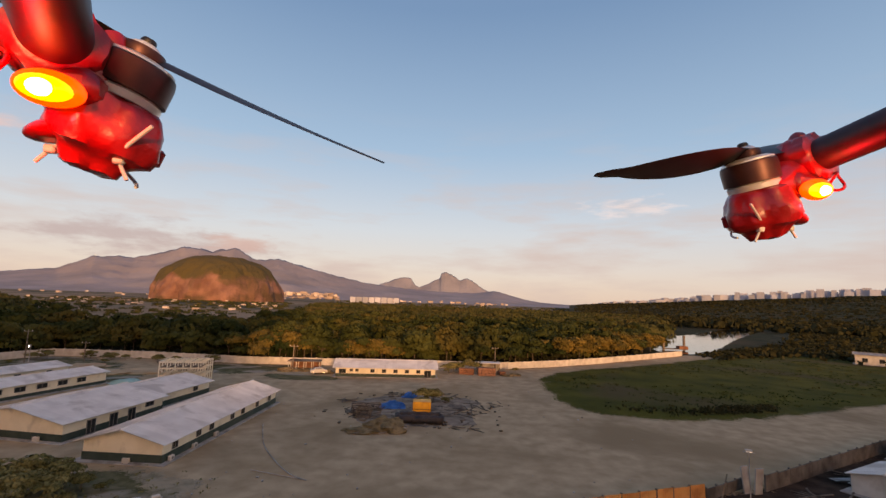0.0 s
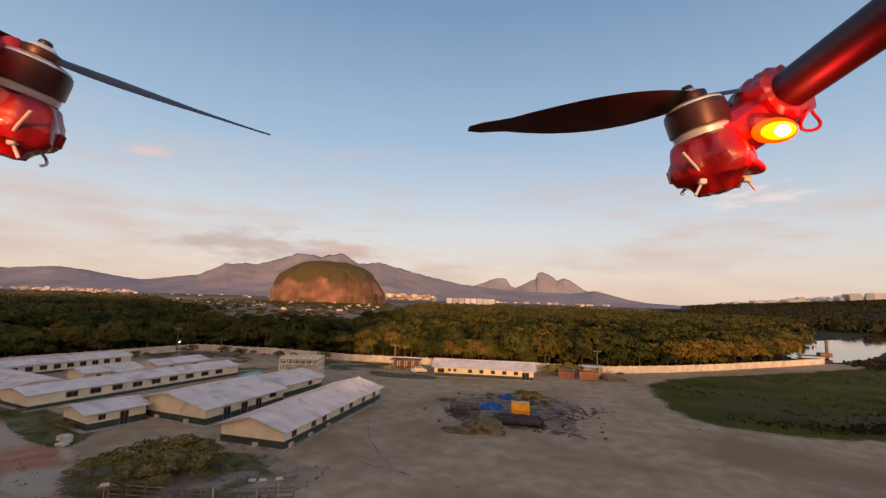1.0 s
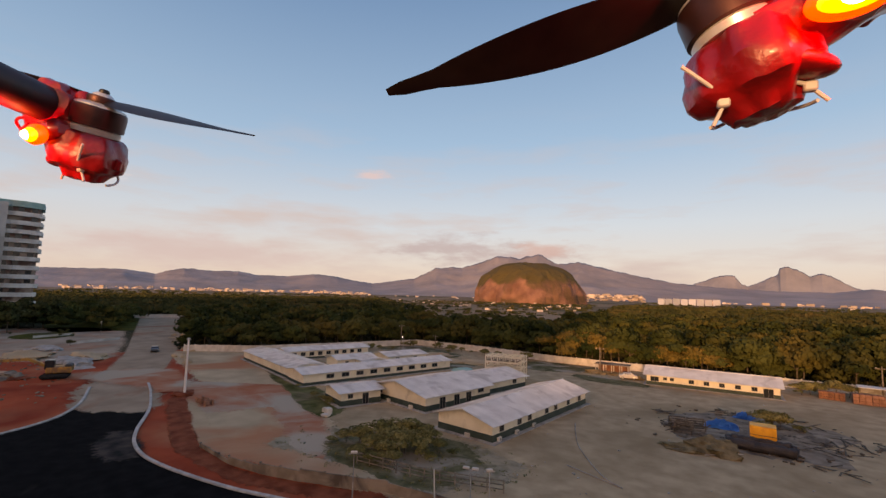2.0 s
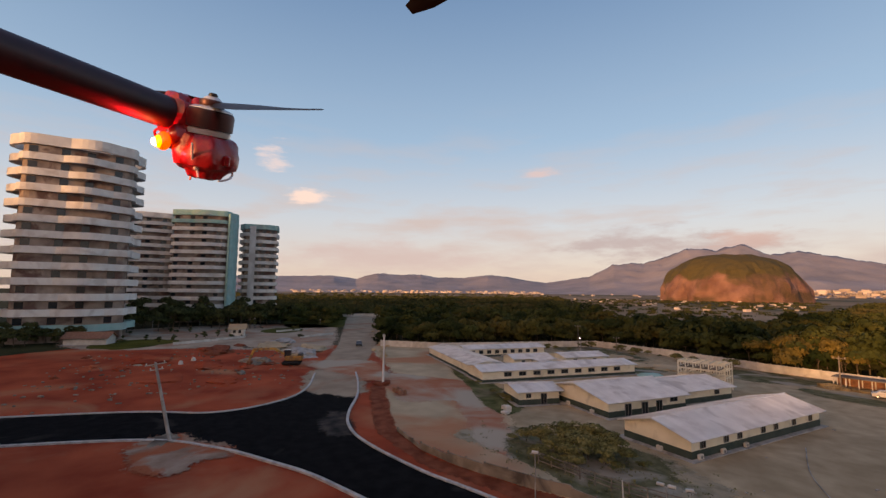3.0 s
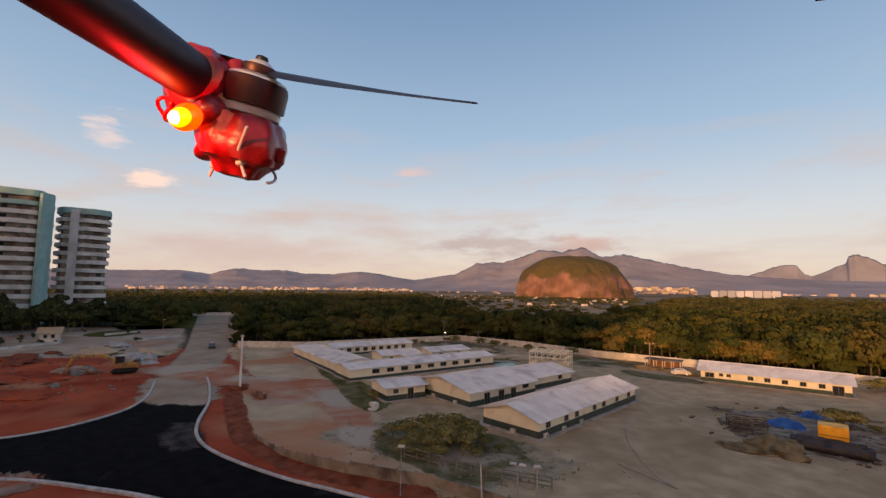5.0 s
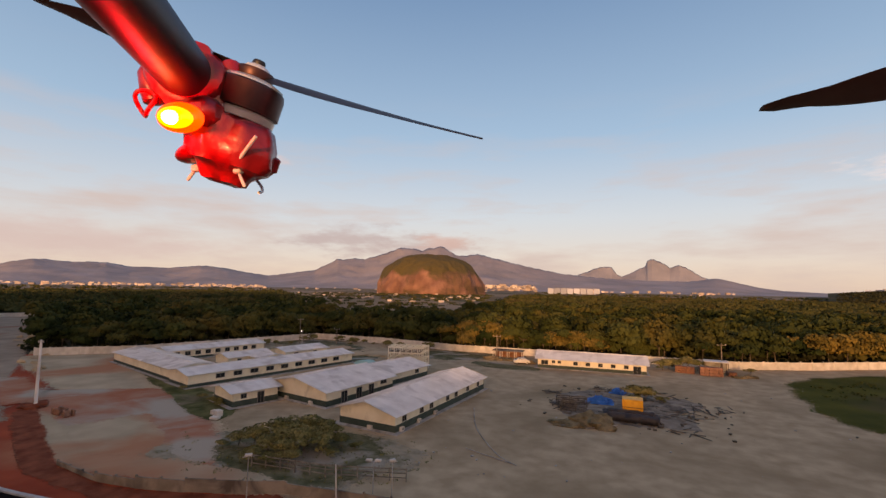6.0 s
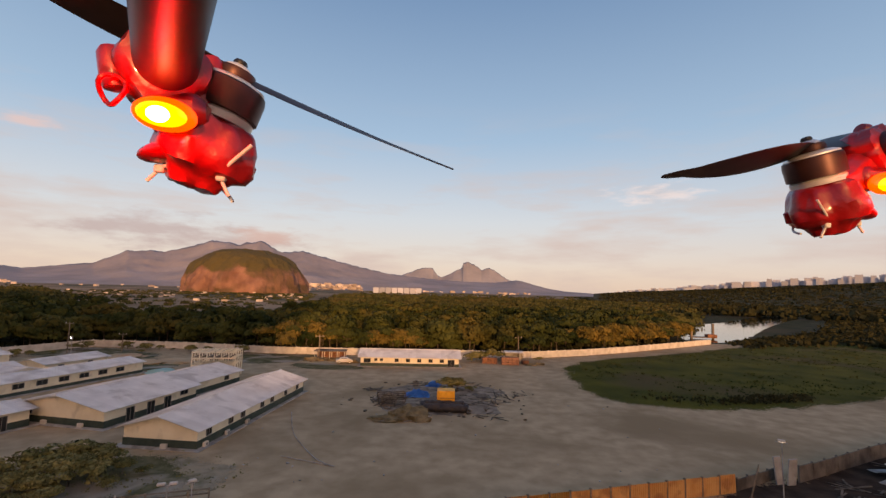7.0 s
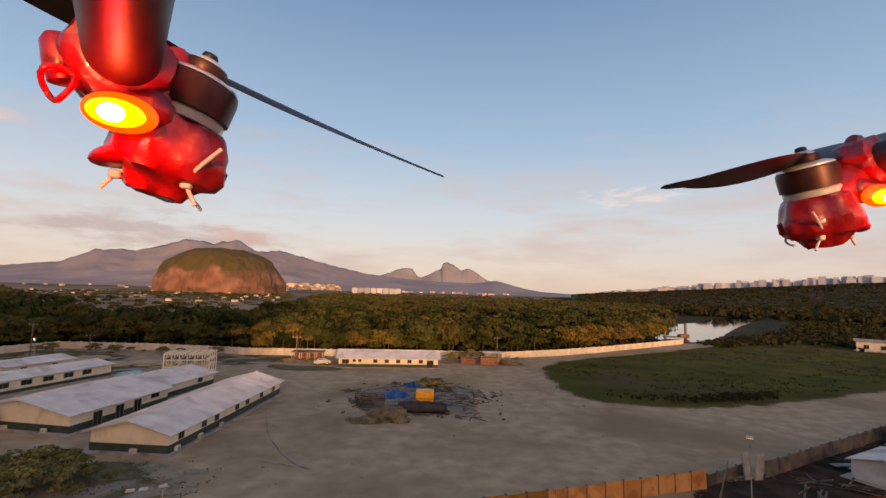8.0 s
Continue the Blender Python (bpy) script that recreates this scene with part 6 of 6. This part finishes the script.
for i in range(260):
    x, y = -165 + 75 * rr.random(), -25 + 55 * rr.random()
    s = rr.uniform(0.12, 0.5)
    if (Vector((x, y)) - Vector((-75, 10))).length > 26:
        box(bm, (x, y, 0.05 + s * 0.2), (s * rr.uniform(0.8, 2.4), s, s * 0.6), rr.uniform(0, 180))
tagged(new("site_rubble", mesh_of("site_rubble", bm, M["spread"])), "grey-brown rubble blocks strewn over the red soil", "rubble", kind="stuff")
for x, y in ((-136, 2), (-141, 5)):
    heap("white_sack", (x, y, 0.05), (0.8, 0.6, 1.0), "white", "white bulk sack standing on the soil", "sack", int(-x), 0.12)
for x, y, w in ((-182, 0, 16), (-190, 14, 12), (-186, 44, 18), (-214, 40, 14)):
    fence_run("garden_wall", (x, y), (x - w * 0.45, y + w * 0.9), 0.9, "white", "low white garden wall before the towers", 3.0, group="garden walls")
for i in range(26):
    x, y = -180 - 55 * rng.random(), -24 + 78 * rng.random()
    tree(DARKS[i % 3], x, y, rng.uniform(0.16, 0.34), "small dark garden shrub before the towers", "garden shrubs", 0.8, "shrub")
for x, y in ((-236, 10), (-215, 60), (-226, -8), (-238, 34)):
    site_lamp(x, y, 5.0, 0, "park lamp with a lit head among the trees", 1, True)
fence_run("road_end_wall", (-316, 104), (-307, 131), 2.2, "white", "white wall closing the far road", 3.0, group="road end walls")
for i in range(20):
    u = i / 20
    heap("roadside_rubble", (-122 - 84 * u + rng.normal(), 52.5 + 33 * u + rng.normal() * 1.5, 0.05), (rng.uniform(0.8, 2.2), rng.uniform(0.6, 1.5), rng.uniform(0.3, 0.9)), "sand", "small rubble heap beside the dusty road", "mound", i + 60, 0.4, 1.0, 10)
# ---- the multicopter that carries the viewpoint ----
copter = thing("multicopter", (0, 0, EYE), "red and black multicopter hovering with its near arms", "drone")


def blade_mesh(reach, chord, hand):
    """One blade along +x, twisted, thin and rounded at the tip."""
    bm = bmesh.new()
    rows = []
    for i in range(19):
        s = i / 18
        c = chord * (0.42 + 0.75 * math.sin(math.pi * min(1, s * 1.12 + 0.05)) ** 0.8) * (1 if s < 0.9 else 1 - ((s - 0.9) / 0.1) ** 2 * 0.55)
        tw = hand * radians(26 - 13 * s)
        lead = 0.36 * c
        x = 0.004 + (reach - 0.004) * s
        col = []
        for u, th in ((-1, 0), (-0.4, 0.5), (0.35, 0.6), (1, 0), (0.35, -0.35), (-0.4, -0.3)):
            y, z = u * c * 0.5 + (c * 0.5 - lead) * 0.2, th * 0.0024 * (1 - 0.6 * s)
            col.append(bm.verts.new((x, y * math.cos(tw) - z * math.sin(tw), y * math.sin(tw) + z * math.cos(tw) + 0.004 * s * s)))
        rows.append(col)
    for a, b in zip(rows, rows[1:]):
        for j in range(6):
            bm.faces.new((a[j], a[(j + 1) % 6], b[(j + 1) % 6], b[j]))
    bm.faces.new(rows[0])
    bm.faces.new(rows[-1][::-1])
    bmesh.ops.recalc_face_normals(bm, faces=bm.faces[:])
    me = mesh_of("blade", bm, M["blade"])
    for p in me.polygons:
        p.use_smooth = True
    return me


def pod(at, turn, side, prop, joint, way, lamp_at, wave, size, blade):
    """One motor on its arm. at: top of the motor; turn: heading of the craft; side: -1 or 1; joint, way: foot and run of the tube; lamp_at: place of its lamp, all as (across, up, ahead) from the top of the motor."""
    level = pose(*at, 0, 0, turn) @ pose(0, 0, 0, 5.4) @ Matrix.Scale(size, 4)
    craft = level @ Matrix(((1, 0, 0, 0), (0, 0, 1, 0), (0, 1, 0, 0), (0, 0, 0, 1)))  # across, up, ahead
    up = Vector((-0.286 * side, 0.955, 0.064)).normalized()  # motors cant inwards
    across = Vector((1, 0, 0)) - up * up.x
    across.normalize()
    axis = craft @ Matrix((across, across.cross(up) * -1, up)).transposed().to_4x4()
    joint, way, lamp_at = Vector(joint), Vector(way).normalized(), Vector(lamp_at)
    along = craft @ Matrix.Translation(joint) @ way.to_track_quat("Z", "Y").to_matrix().to_4x4()

    def moulded(bm, m, k1, k2, f):
        """Uneven moulded plastic round the axis of m."""
        inv = m.inverted()
        for v in bm.verts:
            c = inv @ v.co
            a = math.atan2(c.y, c.x)
            k = 1 + k1 * math.sin(4 * a + wave) + k2 * math.sin(9 * a + 2 * wave) + 0.10 * noise.noise(c * f + Vector((wave, 0, 0)))
            v.co = m @ Vector((c.x * k, c.y * k, c.z + 0.0012 * noise.noise(c * f * 1.3)))

    bm = bmesh.new()
    rod(bm, along @ Vector((0, 0, -0.004)), along @ Vector((0, 0, 0.30)), 0.0117, n=40)
    part("arm", bm, M["tube"], copter, "black tubular arm with a red sheen in its colour")
    # mount: deep cup under the motor, clamp round the tube, web between them
    bm = bmesh.new()
    lathe(bm, [(0.0060, -0.0632), (0.0105, -0.0622), (0.0128, -0.0585), (0.0150, -0.0560), (0.0196, -0.0540), (0.0214, -0.0505), (0.0216, -0.0440), (0.0198, -0.0400), (0.0188, -0.0360), (0.0172, -0.0325), (0.0150, -0.0310), (0.0120, -0.0305)], 56, axis)
    moulded(bm, axis, 0.07, 0.03, 150)
    mount = part("motor_mount", bm, M["pod"], copter, "red plastic motor mount and clamp")
    bm = bmesh.new()
    lathe(bm, [(0.0060, -0.0200), (0.0120, -0.0190), (0.0158, -0.0150), (0.0172, -0.0095), (0.0164, -0.0060), (0.0178, -0.0040), (0.0182, 0.0030), (0.0166, 0.0055), (0.0170, 0.0095), (0.0158, 0.0135), (0.0130, 0.0145), (0.0121, 0.0150)], 56, along)
    moulded(bm, along, 0.05, 0.03, 170)
    part("clamp", bm, M["pod"], mount, "ribbed red clamp on the tube")
    bm = bmesh.new()
    rod(bm, craft @ (joint + Vector((0, -0.006, 0))), craft @ (up * -0.036 + across * 0.004 * side), 0.0150, 0.0165, n=28)
    bmesh.ops.subdivide_edges(bm, edges=bm.edges[:], cuts=4, use_grid_fill=True)
    for v in bm.verts:
        v.co += 0.0016 * Vector((noise.noise(v.co * 130), noise.noise(v.co * 130 + Vector((7, 0, 0))), noise.noise(v.co * 130 + Vector((0, 7, 0)))))
    part("web", bm, M["pod"], mount)
    for s in (-1, 1):
        bm = bmesh.new()
        lathe(bm, [(0.0020, -0.0090), (0.0046, -0.0080), (0.0054, -0.0030), (0.0052, 0.0060), (0.0038, 0.0085), (0.0018, 0.0090)], 18, along @ pose(0.0, s * 0.0180, 0.002, 0, 90))
        part("ear", bm, M["pod"], mount)
        bm = bmesh.new()
        lathe(bm, [(0.0012, -0.0040), (0.0026, -0.0034), (0.0028, 0.0030), (0.0016, 0.0040)], 12, axis @ Matrix.Translation((s * 0.0180, -0.009, -0.047)))
        part("bolt_boss", bm, M["pod"], mount)
    bm = bmesh.new()  # flange at the foot of the cup
    bmesh.ops.create_uvsphere(bm, u_segments=20, v_segments=12, radius=1, matrix=craft @ Matrix.Translation((0.022 * side, -0.0455, -0.012)) @ pose(0, 0, 0, 0, 0, -14 * side) @ Matrix.Diagonal((0.0150, 0.0048, 0.0100, 1)))
    part("flange", bm, M["pod"], mount)
    for pts in (((0.0150, -0.0500, -0.0160), (0.0270, -0.0525, -0.0110), (0.0286, -0.0534, -0.0100), (0.0337, -0.0590, -0.0100)), ((-0.0110, -0.0420, -0.0185), (0.0000, -0.0520, -0.0160), (0.0026, -0.0559, -0.0130), (-0.0008, -0.0640, -0.0130))):
        bm = bmesh.new()
        tube(bm, [craft @ Vector((x * side, y, z)) for x, y, z in smooth_line(pts, 0.002)], 0.0008, 8)
        q = pts[2]
        box(bm, (0, 0, 0), (0.0042, 0.0036, 0.0036), m=craft @ Matrix.Translation((q[0] * side, q[1], q[2])), bevel=0.0007)
        part("cable_tie", bm, M["tie"], mount, "white nylon cable tie")
    for tip, z in ((24, -0.055), (-20, -0.052)):
        bm = bmesh.new()
        ring = axis @ Matrix.Translation((0, 0, z)) @ pose(0, 0, 0, 0, tip)
        tube(bm, [ring @ Vector((0.0192 * math.cos(a), 0.0192 * math.sin(a), 0)) for a in np.linspace(-2.9, -0.3, 24)], 0.0008, 8)
        part("band", bm, M["tie"], mount, "white nylon band round the cup")
    bm = bmesh.new()
    c = joint + Vector((0.012 * side, -0.013, -0.016))
    tube(bm, [craft @ (c + Vector((0.0046 * math.cos(a), 0.0058 * math.sin(a), 0.002 * math.sin(2 * a)))) for a in np.linspace(0, 2 * math.pi, 22)], 0.0010)
    part("wire", bm, M["pod"], mount, "red wire loop")
    # lamp under the clamp, looking back and down
    bm = bmesh.new()
    box(bm, (0, 0, 0), (0.026, 0.014, 0.014), m=craft @ Matrix.Translation(lamp_at + Vector((0, 0.004, 0.009))), bevel=0.004)
    part("lamp_housing", bm, M["pod"], mount)
    face = Vector((0.0, -0.35, -1)).normalized()
    flat = craft @ Matrix.Translation(lamp_at) @ pose(0, 0, 0, 0, 0, 8 * side)
    led = None
    # the two outer shells are sized and coloured as the lamp's halo
    for name, w, h, out, mat, lab in (("led_lamp", 0.0122, 0.0068, 0.0, "led_rim", "glowing red and yellow lamp"), ("led_lens", 0.0098, 0.0050, 0.0018, "led_mid", "yellow halo shell round the lamp core"), ("led_core", 0.0050, 0.0033, 0.0036, "led", "white-hot lamp core")):
        bm = bmesh.new()
        bmesh.ops.create_uvsphere(bm, u_segments=24, v_segments=14, radius=1, matrix=flat @ Matrix.Translation(face * out) @ Matrix.Diagonal((w, h, 0.0044, 1)))
        got = part(name, bm, M[mat], led or copter, lab)
        led = led or got
    lamp = new("led_light", bpy.data.lights.new("led_light", "POINT"))
    lamp.data.energy, lamp.data.color, lamp.data.shadow_soft_size = 0.16, (1.0, 0.015, 0.02), 0.004
    lamp.parent = copter
    lamp.matrix_basis = Matrix.Translation(craft @ (lamp_at + face * 0.016))
    # motor: base ring, bell, top ring, spacer, nut and cap
    motor = None
    for name, prof, mat, lab in (
        ("motor", [(0.0110, -0.0310), (0.0146, -0.0305), (0.0150, -0.0275), (0.0140, -0.0262)], "ring", "brushless motor with bright rings"),
        ("bell", [(0.0140, -0.0264), (0.0160, -0.0258), (0.0163, -0.0160), (0.0158, -0.0132), (0.0146, -0.0122)], "bell", "dark turning bell"),
        ("top_ring", [(0.0150, -0.0124), (0.0148, -0.0114), (0.0110, -0.0098), (0.0072, -0.0092)], "ring", ""),
        ("spacer", [(0.0070, -0.0096), (0.0086, -0.0090), (0.0089, -0.0066), (0.0084, -0.0048), (0.0062, -0.0042)], "bell", ""),
        ("prop_nut", [(0.0066, -0.0045), (0.0062, -0.0036), (0.0050, -0.0026), (0.0036, -0.0018)], "ring", ""),
        ("cap", [(0.0030, -0.0020), (0.0032, -0.0006), (0.0026, 0.0006), (0.0012, 0.0010)], "blade", ""),
    ):
        bm = bmesh.new()
        lathe(bm, prof, 40, axis)
        got = part(name, bm, M[mat], motor or copter, lab)
        motor = motor or got
    bm = bmesh.new()
    lathe(bm, [(0.0060, -0.0088), (0.0068, -0.0082), (0.0068, -0.0056), (0.0060, -0.0050)], 24, axis)
    propeller = part("propeller", bm, M["blade"], copter, "black two-bladed propeller at rest")
    for s in (0, 180):
        share("blade", blade, propeller, axis @ pose(0, 0, -0.0070, 0, 0, prop + s))
    return [along @ Vector((0, 0, z)) for z in (0.28, 0.30)]


def rounded(me):
    """Smooth shading but for sharp edges."""
    me.polygons.foreach_set("use_smooth", [True] * len(me.polygons))
    me.set_sharp_from_angle(angle=radians(38))


ends = [pod((-0.2093, 0.1532, 0.1143), 12.0, -1, -16.0, (-0.0265, -0.0135, -0.013), (0.030, 0.005, -0.067), (-0.0189, -0.0347, -0.030), 0.6, 1.0, blade_mesh(0.118, 0.0185, -1))[1],
        pod((0.1356, 0.2747, 0.1238), 12.0, 1, 165.0, (0.048, -0.008, 0.002), (0.125, 0.276, -0.953), (0.037, -0.029, -0.019), 1.9, 1.1, blade_mesh(0.137, 0.0225, -1))[1]]
hub = (ends[0] + ends[1]) / 2
bm = bmesh.new()
for a in ends:
    rod(bm, a, hub, 0.0117, n=14)
lathe(bm, [(0.03, -0.012), (0.05, -0.010), (0.05, 0.010), (0.03, 0.012)], 8, Matrix.Translation(hub))
part("body_plate", bm, M["tube"], copter, "black centre plate")
for ob in copter.children_recursive:
    if ob.type == "MESH":
        rounded(ob.data)
